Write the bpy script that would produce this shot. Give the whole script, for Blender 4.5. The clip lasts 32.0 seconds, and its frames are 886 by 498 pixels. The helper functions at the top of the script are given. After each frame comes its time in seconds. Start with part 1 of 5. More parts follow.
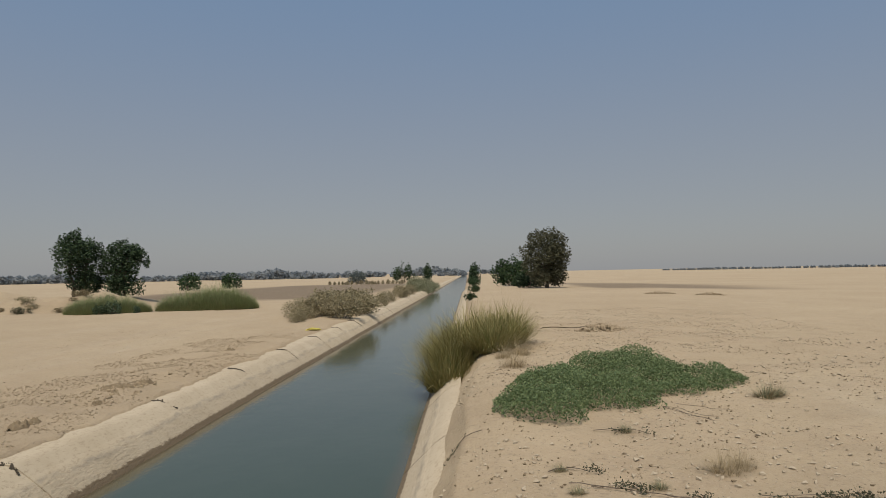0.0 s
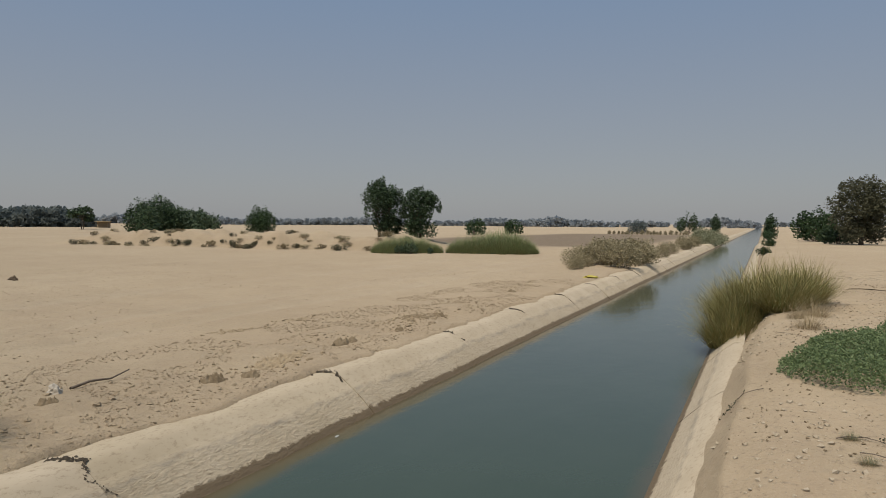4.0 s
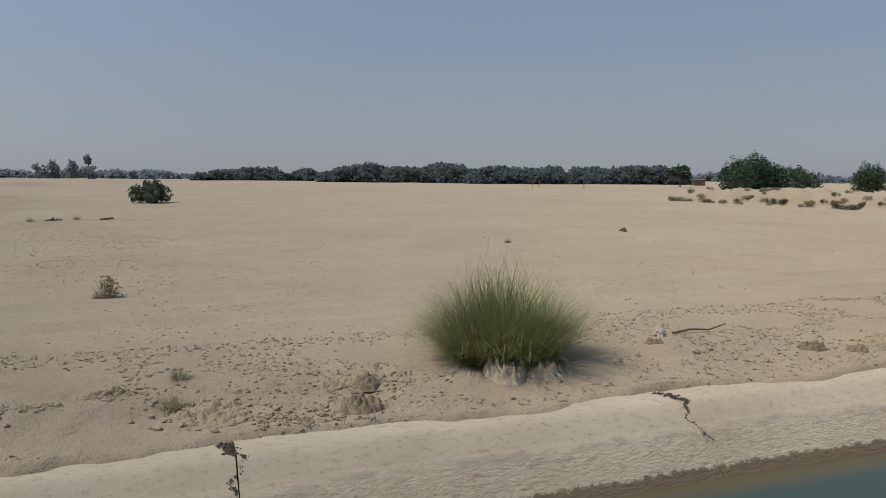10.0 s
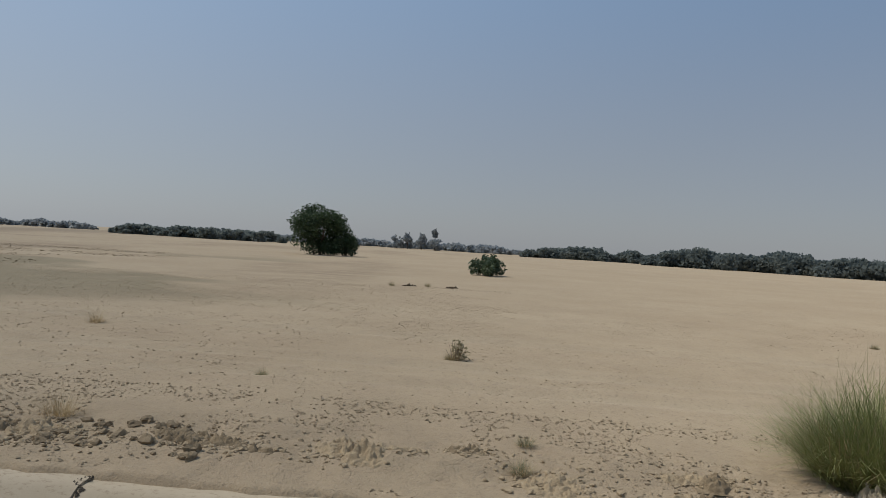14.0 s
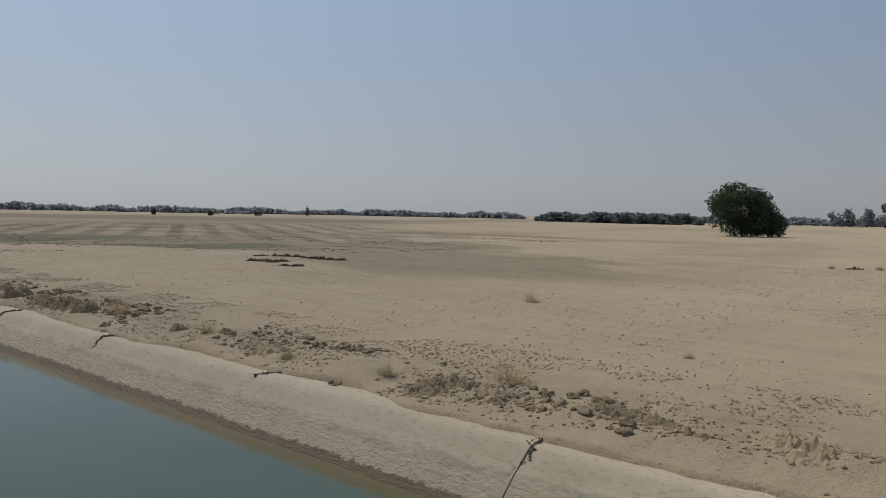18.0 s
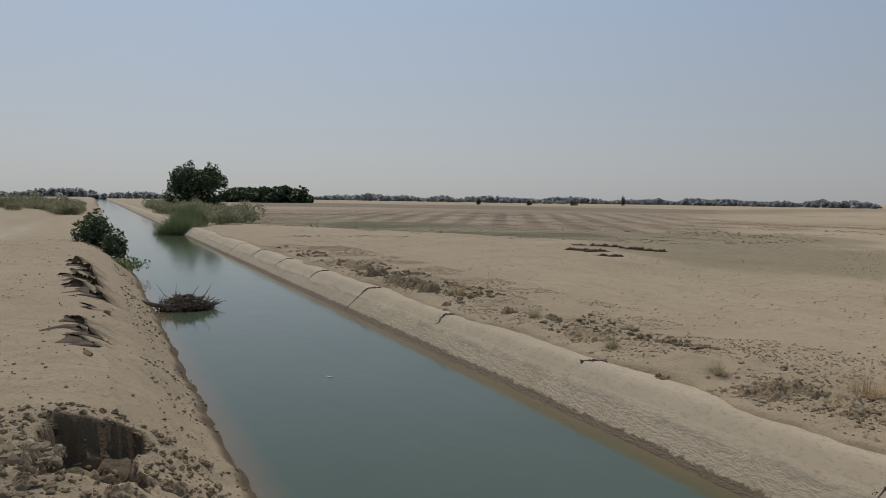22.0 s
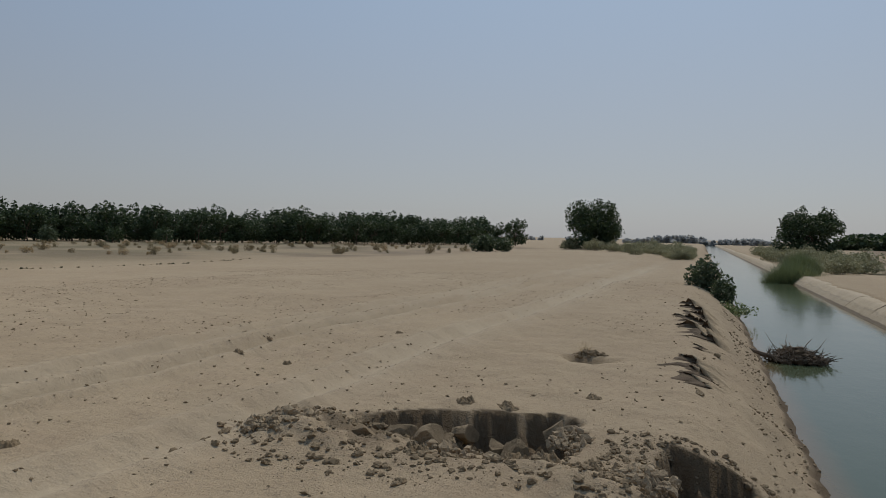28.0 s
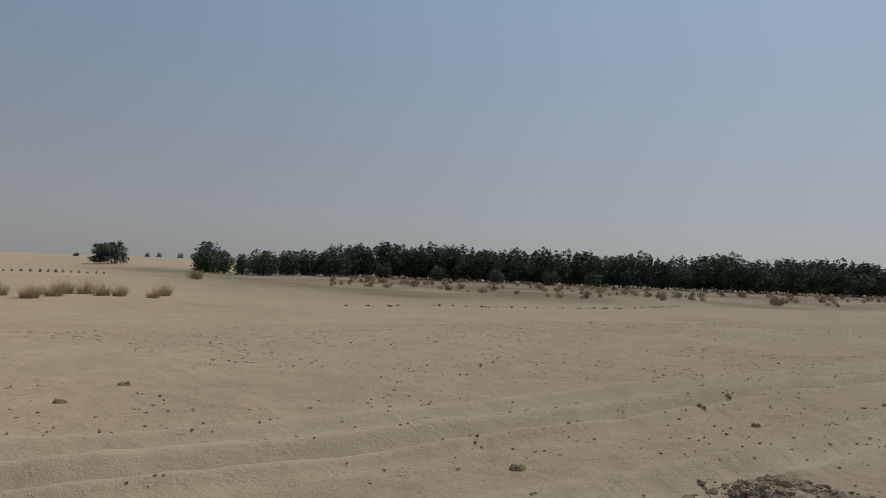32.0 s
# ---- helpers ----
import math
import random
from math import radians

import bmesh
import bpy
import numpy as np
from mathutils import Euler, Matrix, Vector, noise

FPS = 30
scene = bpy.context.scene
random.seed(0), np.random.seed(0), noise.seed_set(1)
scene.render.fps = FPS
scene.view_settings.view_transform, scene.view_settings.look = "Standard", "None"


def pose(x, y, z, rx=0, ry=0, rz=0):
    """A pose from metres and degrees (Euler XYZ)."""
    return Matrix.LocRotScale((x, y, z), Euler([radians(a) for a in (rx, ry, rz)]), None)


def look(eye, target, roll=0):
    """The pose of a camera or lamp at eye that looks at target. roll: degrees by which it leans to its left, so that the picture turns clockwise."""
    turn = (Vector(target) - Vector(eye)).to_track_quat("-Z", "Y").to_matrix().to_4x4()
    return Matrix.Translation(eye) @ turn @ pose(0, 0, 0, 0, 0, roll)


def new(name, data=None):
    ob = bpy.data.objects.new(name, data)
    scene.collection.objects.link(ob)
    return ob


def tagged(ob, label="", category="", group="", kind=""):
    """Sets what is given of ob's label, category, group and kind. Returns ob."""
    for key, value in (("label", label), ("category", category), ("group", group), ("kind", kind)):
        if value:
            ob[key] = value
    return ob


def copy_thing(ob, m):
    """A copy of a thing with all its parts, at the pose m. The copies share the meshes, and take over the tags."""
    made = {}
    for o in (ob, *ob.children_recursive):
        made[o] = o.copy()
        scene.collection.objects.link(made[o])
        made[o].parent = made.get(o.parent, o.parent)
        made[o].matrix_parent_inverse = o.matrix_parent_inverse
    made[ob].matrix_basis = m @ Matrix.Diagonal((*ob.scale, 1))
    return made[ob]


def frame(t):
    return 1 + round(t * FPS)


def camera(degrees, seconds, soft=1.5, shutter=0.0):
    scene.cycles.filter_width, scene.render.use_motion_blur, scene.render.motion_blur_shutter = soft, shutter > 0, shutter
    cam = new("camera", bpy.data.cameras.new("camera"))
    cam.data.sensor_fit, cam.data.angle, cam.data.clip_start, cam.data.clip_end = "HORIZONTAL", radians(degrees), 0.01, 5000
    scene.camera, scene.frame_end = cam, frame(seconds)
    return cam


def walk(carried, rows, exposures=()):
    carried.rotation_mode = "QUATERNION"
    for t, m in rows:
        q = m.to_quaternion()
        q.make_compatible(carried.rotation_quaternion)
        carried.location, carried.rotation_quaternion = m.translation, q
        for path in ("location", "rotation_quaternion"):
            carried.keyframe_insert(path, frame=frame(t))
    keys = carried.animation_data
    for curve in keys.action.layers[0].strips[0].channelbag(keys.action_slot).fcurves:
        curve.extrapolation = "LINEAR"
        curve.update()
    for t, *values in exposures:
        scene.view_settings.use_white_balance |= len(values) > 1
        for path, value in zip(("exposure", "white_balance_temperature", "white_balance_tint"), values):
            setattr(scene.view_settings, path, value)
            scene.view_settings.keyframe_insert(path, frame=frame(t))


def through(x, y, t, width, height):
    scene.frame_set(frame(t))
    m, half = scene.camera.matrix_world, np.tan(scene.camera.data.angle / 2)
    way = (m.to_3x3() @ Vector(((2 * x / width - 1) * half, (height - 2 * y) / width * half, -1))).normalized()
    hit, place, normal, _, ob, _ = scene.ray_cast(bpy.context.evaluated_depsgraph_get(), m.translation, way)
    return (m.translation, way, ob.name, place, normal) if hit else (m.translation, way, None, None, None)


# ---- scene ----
# the camera turns on the spot on the canal bank: t, x, y, z, yaw, pitch, roll
cam = camera(64.26, 32.0, soft=0.7)
PATH = [
    (0, -0.307, 0.594, 2.505, 2.04, 1.92, -1.06),
    (0.5, -0.089, 0.407, 2.512, 5.90, 0.56, -1.16),
    (1, -0.103, 0.402, 2.514, 8.34, -0.22, -0.50),
    (1.5, -0.121, 0.396, 2.504, 11.40, -0.82, 0.08),
    (2, -0.129, 0.371, 2.498, 14.69, -1.44, 0.46),
    (2.5, -0.164, 0.347, 2.502, 17.41, -1.82, 0.19),
    (4.5, -0.232, 0.323, 2.492, 27.82, -1.87, 0.56),
    (5, -0.209, 0.310, 2.500, 31.92, -1.68, 0.32),
    (5.5, -0.202, 0.319, 2.506, 35.63, -2.45, -0.54),
    (6, -0.213, 0.336, 2.502, 39.38, -3.01, -0.82),
    (6.5, -0.214, 0.341, 2.491, 41.91, -3.43, -0.45),
    (7, -0.230, 0.330, 2.496, 45.36, -4.11, -0.45),
    (7.5, -0.253, 0.324, 2.486, 48.91, -4.81, -0.27),
    (8, -0.255, 0.322, 2.486, 53.07, -5.07, -0.22),
    (8.5, -0.251, 0.318, 2.483, 57.83, -5.38, 0.08),
    (9, -0.248, 0.303, 2.479, 62.02, -6.10, 0.01),
    (9.5, -0.269, 0.241, 2.484, 66.58, -6.46, -0.73),
    (10, -0.282, 0.198, 2.486, 69.93, -5.88, 0.41),
    (10.5, -0.280, 0.129, 2.486, 73.95, -5.19, 1.16),
    (11, -0.269, 0.070, 2.493, 77.76, -4.36, 1.49),
    (11.5, -0.257, 0.022, 2.495, 80.92, -2.64, 1.64),
    (12, -0.243, -0.004, 2.501, 83.35, -1.29, 2.07),
    (12.5, -0.219, -0.033, 2.508, 85.64, 0.11, 2.84),
    (13, -0.203, -0.063, 2.507, 88.74, 0.97, 2.91),
    (13.5, -0.188, -0.106, 2.503, 92.46, 0.51, 2.96),
    (15.5, -0.127, -0.150, 2.504, 106.25, -1.45, 3.85),
    (16, -0.100, -0.181, 2.505, 111.14, -1.46, 2.91),
    (16.5, -0.122, -0.214, 2.492, 115.34, -1.95, 2.47),
    (17, -0.096, -0.223, 2.496, 119.48, -2.05, 2.12),
    (17.5, -0.077, -0.230, 2.495, 124.47, -2.37, 1.33),
    (18, -0.094, -0.229, 2.485, 128.48, -2.83, 1.13),
    (18.5, -0.051, -0.212, 2.492, 131.99, -2.87, 1.01),
    (19, 0.009, -0.155, 2.493, 136.91, -3.47, 1.34),
    (19.5, 0.002, -0.161, 2.491, 142.84, -3.32, 0.93),
    (20, 0.031, -0.167, 2.488, 145.09, -3.81, 0.64),
    (20.5, 0.066, -0.187, 2.496, 146.61, -3.85, 0.27),
    (21, 0.082, -0.210, 2.498, 149.51, -4.13, 0.25),
    (21.5, 0.108, -0.221, 2.498, 152.09, -4.24, 0.60),
    (22, 0.126, -0.234, 2.500, 153.60, -4.11, 0.86),
    (22.5, 0.164, -0.252, 2.503, 155.70, -4.24, 1.29),
    (23, 0.213, -0.279, 2.501, 157.85, -3.90, 1.44),
    (23.5, 0.253, -0.284, 2.496, 160.55, -4.23, 1.54),
    (24, 0.270, -0.265, 2.504, 164.90, -3.71, 1.25),
    (24.5, 0.279, -0.256, 2.506, 169.09, -3.41, 1.15),
    (25, 0.293, -0.270, 2.511, 173.30, -3.39, 1.17),
    (25.5, 0.318, -0.230, 2.517, 176.92, -3.15, 1.10),
    (26, 0.318, -0.246, 2.520, 182.28, -2.88, 1.02),
    (26.5, 0.303, -0.234, 2.514, 187.59, -2.66, 1.00),
    (28.5, 0.202, -0.320, 2.475, 203.45, -0.57, 0.93),
    (29, 0.245, -0.277, 2.473, 206.69, -0.38, 0.72),
    (29.5, 0.296, -0.234, 2.481, 210.88, -0.32, 0.97),
    (30, 0.436, -0.176, 2.481, 215.13, 0.08, 1.46),
    (30.5, 0.463, -0.128, 2.493, 219.79, 0.67, 1.70),
    (31, 0.512, -0.044, 2.510, 224.15, 1.27, 2.44),
    (31.5, 0.542, 0.018, 2.520, 227.45, 1.09, 2.39),
    (32, 0.562, 0.056, 2.536, 233.63, 1.61, 2.32),
]
EXPOSURES = [(0, 0.02, 6780, 10.3), (5, 0.05, 6620, 10.3), (9, 0.08, 6200, 10.0), (11, 0.08, 6220, 9.5), (13, 0.05, 6420, 9.0), (16, 0.02, 6450, 9.2), (19, 0.01, 6600, 10.3), (21, 0.04, 6750, 11.3), (26, -0.07, 6800, 11.0), (29, -0.15, 6750, 10.2), (32, -0.14, 6750, 9.5)]
walk(cam, [(t, pose(x, y, z, 90 + pitch, 0, yaw) @ pose(0, 0, 0, 0, 0, roll)) for t, x, y, z, yaw, pitch, roll in PATH], EXPOSURES)

# hazy sky and a high sun in the south
SUN_YAW, SUN_UP = radians(177), radians(56)
world = bpy.data.worlds.new("sky")
scene.world = world
world.use_nodes = True
wn = world.node_tree.nodes
sky = wn.new("ShaderNodeTexSky")
sky.sky_type = "NISHITA"
sky.sun_disc = False
sky.sun_elevation = SUN_UP
sky.sun_rotation = -SUN_YAW
sky.altitude = 80
sky.air_density = 1.0
sky.dust_density = 1.2
sky.ozone_density = 1.5
tone = wn.new("ShaderNodeHueSaturation")
tone.inputs["Hue"].default_value = 0.5
tone.inputs["Saturation"].default_value = 1.1
world.node_tree.links.new(sky.outputs[0], tone.inputs["Color"])
haze = wn.new("ShaderNodeMix")
haze.data_type = "RGBA"
haze.inputs[0].default_value = 0.8
world.node_tree.links.new(tone.outputs[0], haze.inputs[6])
world.node_tree.links.new(haze.outputs[2], wn["Background"].inputs[0])
wn["Background"].inputs[1].default_value = 0.07

# the haze: neutral grey low down, blue higher up, a wide pale glow round the sun
spot = wn.new("ShaderNodeTexCoord").outputs["Generated"]
parts = wn.new("ShaderNodeSeparateXYZ")
world.node_tree.links.new(spot, parts.inputs[0])
rise = wn.new("ShaderNodeMapRange")
rise.interpolation_type = "SMOOTHERSTEP"
rise.inputs["From Min"].default_value, rise.inputs["From Max"].default_value = -0.06, 0.52
world.node_tree.links.new(parts.outputs["Z"], rise.inputs["Value"])
band = wn.new("ShaderNodeMix")
band.data_type = "RGBA"
band.inputs[6].default_value = (4.25, 4.45, 4.80, 1)
band.inputs[7].default_value = (2.45, 3.85, 6.1, 1)
world.node_tree.links.new(rise.outputs["Result"], band.inputs[0])
toward = wn.new("ShaderNodeVectorMath")
toward.operation = "DOT_PRODUCT"
toward.inputs[1].default_value = (-math.sin(SUN_YAW) * math.cos(SUN_UP), math.cos(SUN_YAW) * math.cos(SUN_UP), math.sin(SUN_UP))
world.node_tree.links.new(spot, toward.inputs[0])
near_sun = wn.new("ShaderNodeMath")
near_sun.operation = "MAXIMUM"
near_sun.inputs[1].default_value = 0.0
world.node_tree.links.new(toward.outputs["Value"], near_sun.inputs[0])
glow = wn.new("ShaderNodeMath")
glow.operation = "POWER"
glow.inputs[1].default_value = 1.6
world.node_tree.links.new(near_sun.outputs[0], glow.inputs[0])
pale = wn.new("ShaderNodeMix")
pale.data_type, pale.blend_type = "RGBA", "ADD"
pale.inputs[7].default_value = (3.7, 4.5, 5.3, 1)
world.node_tree.links.new(glow.outputs[0], pale.inputs[0])
world.node_tree.links.new(band.outputs[2], pale.inputs[6])
world.node_tree.links.new(pale.outputs[2], haze.inputs[7])

sun = new("sun", bpy.data.lights.new("sun", "SUN"))
sun.data.energy = 3.0
sun.data.angle = radians(0.9)
sun.data.color = (1.0, 0.93, 0.83)
sun_way = Vector((-math.sin(SUN_YAW) * math.cos(SUN_UP), math.cos(SUN_YAW) * math.cos(SUN_UP), math.sin(SUN_UP)))
sun.matrix_world = look(sun_way * 400, (0, 0, 0))


# ---- materials ----
class Mat:
    """A small builder for node materials."""

    def __init__(self, name, rough=0.9, spec=0.3):
        self.m = bpy.data.materials.new(name)
        self.m.use_nodes = True
        self.n, self.l = self.m.node_tree.nodes, self.m.node_tree.links
        self.b = self.n["Principled BSDF"]
        self.b.inputs["Roughness"].default_value = rough
        self.b.inputs["Specular IOR Level"].default_value = spec
        self.b.inputs["Diffuse Roughness"].default_value = 0.6 if rough > 0.85 else 0.0

    def node(self, kind, **vals):
        nd = self.n.new(kind)
        for k, v in vals.items():
            nd.inputs[k].default_value = v
        return nd

    def link(self, a, b):
        self.l.new(a, b)

    def where(self):
        return self.n.new("ShaderNodeNewGeometry").outputs["Position"]

    def noise(self, scale, detail=4.0, rough=0.6, at=None, stretch=None):
        nd = self.node("ShaderNodeTexNoise", Scale=scale, Detail=detail, Roughness=rough)
        src = at or self.where()
        if stretch:
            mp = self.n.new("ShaderNodeMapping")
            mp.inputs["Scale"].default_value = stretch
            self.link(src, mp.inputs["Vector"])
            src = mp.outputs[0]
        self.link(src, nd.inputs["Vector"])
        return nd.outputs["Fac"]

    def ramp(self, fac, lo, hi):
        nd = self.n.new("ShaderNodeMapRange")
        nd.inputs["From Min"].default_value, nd.inputs["From Max"].default_value = lo, hi
        self.link(fac, nd.inputs["Value"])
        return nd.outputs["Result"]

    def mix(self, fac, a, b, mode="MIX"):
        nd = self.n.new("ShaderNodeMix")
        nd.data_type, nd.blend_type = "RGBA", mode
        for v, s in ((fac, 0), (a, 6), (b, 7)):
            if isinstance(v, (int, float)):
                nd.inputs[s].default_value = v
            elif isinstance(v, tuple):
                nd.inputs[s].default_value = (*v, 1)
            else:
                self.link(v, nd.inputs[s])
        return nd.outputs[2]

    def math(self, op, a, b=0.0):
        nd = self.n.new("ShaderNodeMath")
        nd.operation = op
        for v, s in ((a, 0), (b, 1)):
            if isinstance(v, (int, float)):
                nd.inputs[s].default_value = v
            else:
                self.link(v, nd.inputs[s])
        return nd.outputs[0]

    def attr(self, name):
        nd = self.n.new("ShaderNodeAttribute")
        nd.attribute_name = name
        return nd.outputs["Fac"]

    def color(self, c):
        if isinstance(c, tuple):
            self.b.inputs["Base Color"].default_value = (*c, 1)
        else:
            self.link(c, self.b.inputs["Base Color"])
        return self

    def bump(self, h, strength, dist, after=None):
        nd = self.node("ShaderNodeBump", Strength=strength, Distance=dist)
        self.link(h, nd.inputs["Height"])
        if after:
            self.link(after, nd.inputs["Normal"])
        self.link(nd.outputs[0], self.b.inputs["Normal"])
        return nd.outputs[0]


def sand_material():
    k = Mat("dry_sand", 0.95, 0.2)
    a = k.mix(k.ramp(k.noise(0.11, 5), 0.35, 0.68), (0.390, 0.296, 0.188), (0.437, 0.341, 0.222))
    a = k.mix(k.ramp(k.noise(1.3, 7, 0.75), 0.45, 0.80), a, (0.370, 0.278, 0.180))
    a = k.mix(k.math("MULTIPLY", k.ramp(k.noise(0.35, 7, 0.72, stretch=(1.0, 0.45, 1)), 0.50, 0.72), 0.3), a, (0.345, 0.254, 0.165))
    a = k.mix(k.math("MULTIPLY", k.ramp(k.noise(15, 5, 0.78), 0.56, 0.66), 0.7), a, (0.215, 0.165, 0.112))
    a = k.mix(k.math("MULTIPLY", k.ramp(k.noise(34, 3, 0.7, stretch=(1.0, 0.6, 1)), 0.60, 0.70), 0.6), a, (0.20, 0.152, 0.104))
    a = k.mix(k.math("MULTIPLY", k.ramp(k.noise(60, 2, 0.6), 0.50, 0.78), 0.5), a, (0.49, 0.40, 0.29))
    # damp clay, ploughed earth and green stubble where the fields lie
    a = k.mix(k.math("MULTIPLY", k.attr("earth"), k.ramp(k.noise(0.9, 6, 0.75), 0.15, 0.45)), a, (0.19, 0.143, 0.096))
    a = k.mix(k.math("MULTIPLY", k.attr("stubble"), k.ramp(k.noise(0.5, 9, 0.80, stretch=(0.6, 1.8, 1)), 0.22, 0.46)), a, (0.140, 0.126, 0.070))
    a = k.mix(k.math("MULTIPLY", k.attr("crust"), k.ramp(k.noise(5, 6, 0.75), 0.42, 0.70)), a, (0.372, 0.284, 0.184))
    a = k.mix(k.math("MULTIPLY", k.attr("strips"), k.ramp(k.noise(0.6, 6, 0.8, stretch=(1.0, 0.35, 1)), 0.40, 0.60)), a, (0.245, 0.178, 0.115))
    a = k.mix(k.math("MULTIPLY", k.attr("track"), 0.85), a, (0.455, 0.38, 0.272))
    # damp along the waterline, and shade painted into the caved-in holes
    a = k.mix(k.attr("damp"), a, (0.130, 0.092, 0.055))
    k.color(a)
    # wind has smoothed some stretches; others are crumbly
    crumbly = k.math("ADD", k.math("ADD", 0.45, k.math("MULTIPLY", k.ramp(k.noise(0.55, 5, 0.7), 0.40, 0.68), 0.55)), k.math("MULTIPLY", k.attr("crust"), 0.35))
    crumbly = k.math("MULTIPLY", k.math("MINIMUM", crumbly, 1.0), k.math("SUBTRACT", 1.0, k.math("MULTIPLY", k.attr("track"), 0.9)))
    b1 = k.bump(k.noise(2.4, 9, 0.70), 0.6, 0.09)
    b2 = k.bump(k.math("MULTIPLY", k.noise(22, 6, 0.75), crumbly), 0.9, 0.029, b1)
    vor = k.node("ShaderNodeTexVoronoi", Scale=42.0)
    k.link(k.where(), vor.inputs["Vector"])
    peb = k.math("MULTIPLY", k.ramp(vor.outputs["Distance"], 0.40, 0.05), crumbly)
    k.bump(peb, 0.6, 0.011, b2)
    return k.m


def concrete_material():
    k = Mat("canal_concrete", 0.92, 0.25)
    pos = k.where()
    sep = k.n.new("ShaderNodeSeparateXYZ")
    k.link(pos, sep.inputs[0])
    z = sep.outputs["Z"]
    info = k.n.new("ShaderNodeObjectInfo").outputs["Random"]
    a = k.mix(k.ramp(k.noise(1.2, 6, 0.65), 0.35, 0.7), (0.42, 0.338, 0.226), (0.49, 0.402, 0.282))
    a = k.mix(k.math("MULTIPLY", info, 0.3), a, (0.45, 0.37, 0.28))
    # bare grey cement shows in a long streak along the shoulder
    wob = k.math("ADD", z, k.math("MULTIPLY", k.math("SUBTRACT", k.noise(1.1, 5, 0.7, stretch=(1, 0.6, 1)), 0.5), 0.30))
    streak = k.math("MULTIPLY", k.ramp(wob, 0.225, 0.26), k.ramp(wob, 0.31, 0.275))
    streak = k.math("MULTIPLY", streak, k.ramp(k.noise(7, 6, 0.75, stretch=(1, 0.35, 1)), 0.40, 0.58))
    a = k.mix(k.math("MULTIPLY", streak, 0.7), a, (0.275, 0.236, 0.178))
    a = k.mix(k.math("MULTIPLY", k.ramp(k.noise(24, 5, 0.78, stretch=(1, 0.5, 1)), 0.53, 0.66), 0.65), a, (0.265, 0.20, 0.128))
    # wet, slimy band along the water
    wet = k.ramp(k.math("ADD", z, k.math("MULTIPLY", k.math("SUBTRACT", k.noise(8, 6, 0.8), 0.5), 0.15)), 0.082, 0.064)
    a = k.mix(wet, a, (0.160, 0.116, 0.068))
    k.color(a)
    k.link(k.math("SUBTRACT", 0.92, k.math("MULTIPLY", wet, 0.25)), k.b.inputs["Roughness"])
    b1 = k.bump(k.noise(3.2, 6, 0.6), 0.25, 0.03)
    b2 = k.bump(k.math("MULTIPLY", k.noise(17, 5, 0.7, stretch=(1, 0.6, 1.8)), k.ramp(z, 0.34, 0.25)), 0.75, 0.05, b1)
    k.bump(k.noise(80, 3), 0.3, 0.006, b2)
    return k.m


def water_material():
    k = Mat("canal_water", 0.09, 0.5)
    sep = k.n.new("ShaderNodeSeparateXYZ")
    k.link(k.where(), sep.inputs[0])
    x = k.math("ADD", sep.outputs["X"], k.math("MULTIPLY", k.math("SUBTRACT", k.noise(1.1, 5, 0.7), 0.5), 0.22))
    shallow = k.math("MAXIMUM", k.ramp(x, -4.42, -4.80), k.ramp(x, -1.36, -1.0))
    a = k.mix(k.ramp(k.noise(0.35, 4), 0.3, 0.7), (0.044, 0.061, 0.037), (0.054, 0.071, 0.044))
    a = k.mix(k.math("MULTIPLY", shallow, 0.85), a, (0.12, 0.085, 0.046))
    k.color(a)
    k.b.inputs["IOR"].default_value = 1.33
    b1 = k.bump(k.noise(1.6, 4, 0.55, stretch=(1, 0.45, 1)), 0.14, 0.05)
    k.bump(k.noise(9, 3, 0.6, stretch=(1, 0.6, 1)), 0.12, 0.012, b1)
    return k.m


def leaf_material(name, dark, light, rough=0.6, through=0.25):
    k = Mat(name, rough, 0.3)
    isl = k.n.new("ShaderNodeNewGeometry").outputs["Random Per Island"]
    info = k.n.new("ShaderNodeObjectInfo").outputs["Random"]
    a = k.mix(isl, dark, light)
    a = k.mix(k.math("MULTIPLY", info, 0.25), a, tuple(0.5 * (u + v) * 0.8 for u, v in zip(dark, light)))
    k.color(a)
    tr = k.n.new("ShaderNodeBsdfTranslucent")
    k.link(a, tr.inputs["Color"])
    mx = k.n.new("ShaderNodeMixShader")
    mx.inputs[0].default_value = through
    k.link(k.b.outputs[0], mx.inputs[1])
    k.link(tr.outputs[0], mx.inputs[2])
    k.link(mx.outputs[0], k.n["Material Output"].inputs["Surface"])
    return k.m


def plain_material(name, a, b, scale, rough=0.9, relief=0.02):
    k = Mat(name, rough, 0.2)
    k.color(k.mix(k.ramp(k.noise(scale, 6, 0.7), 0.3, 0.7), a, b))
    k.bump(k.noise(scale * 4, 5, 0.7), 0.7, relief)
    return k.m


SAND = sand_material()
CONCRETE = concrete_material()
WATER = water_material()
BARK = plain_material("bark", (0.075, 0.055, 0.038), (0.14, 0.11, 0.08), 9, 0.95, 0.03)
CLOD = plain_material("dry_clod", (0.31, 0.235, 0.150), (0.43, 0.34, 0.225), 9, 0.9, 0.03)
CRUST = plain_material("crusted_sand", (0.335, 0.252, 0.155), (0.45, 0.352, 0.225), 14, 0.9, 0.03)
MUD = plain_material("dark_mud", (0.185, 0.135, 0.080), (0.31, 0.237, 0.148), 8, 0.9, 0.03)
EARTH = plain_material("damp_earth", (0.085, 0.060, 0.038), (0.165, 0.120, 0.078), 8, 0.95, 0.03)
DIRT = plain_material("joint_dirt", (0.06, 0.048, 0.034), (0.12, 0.095, 0.068), 12, 0.95, 0.02)
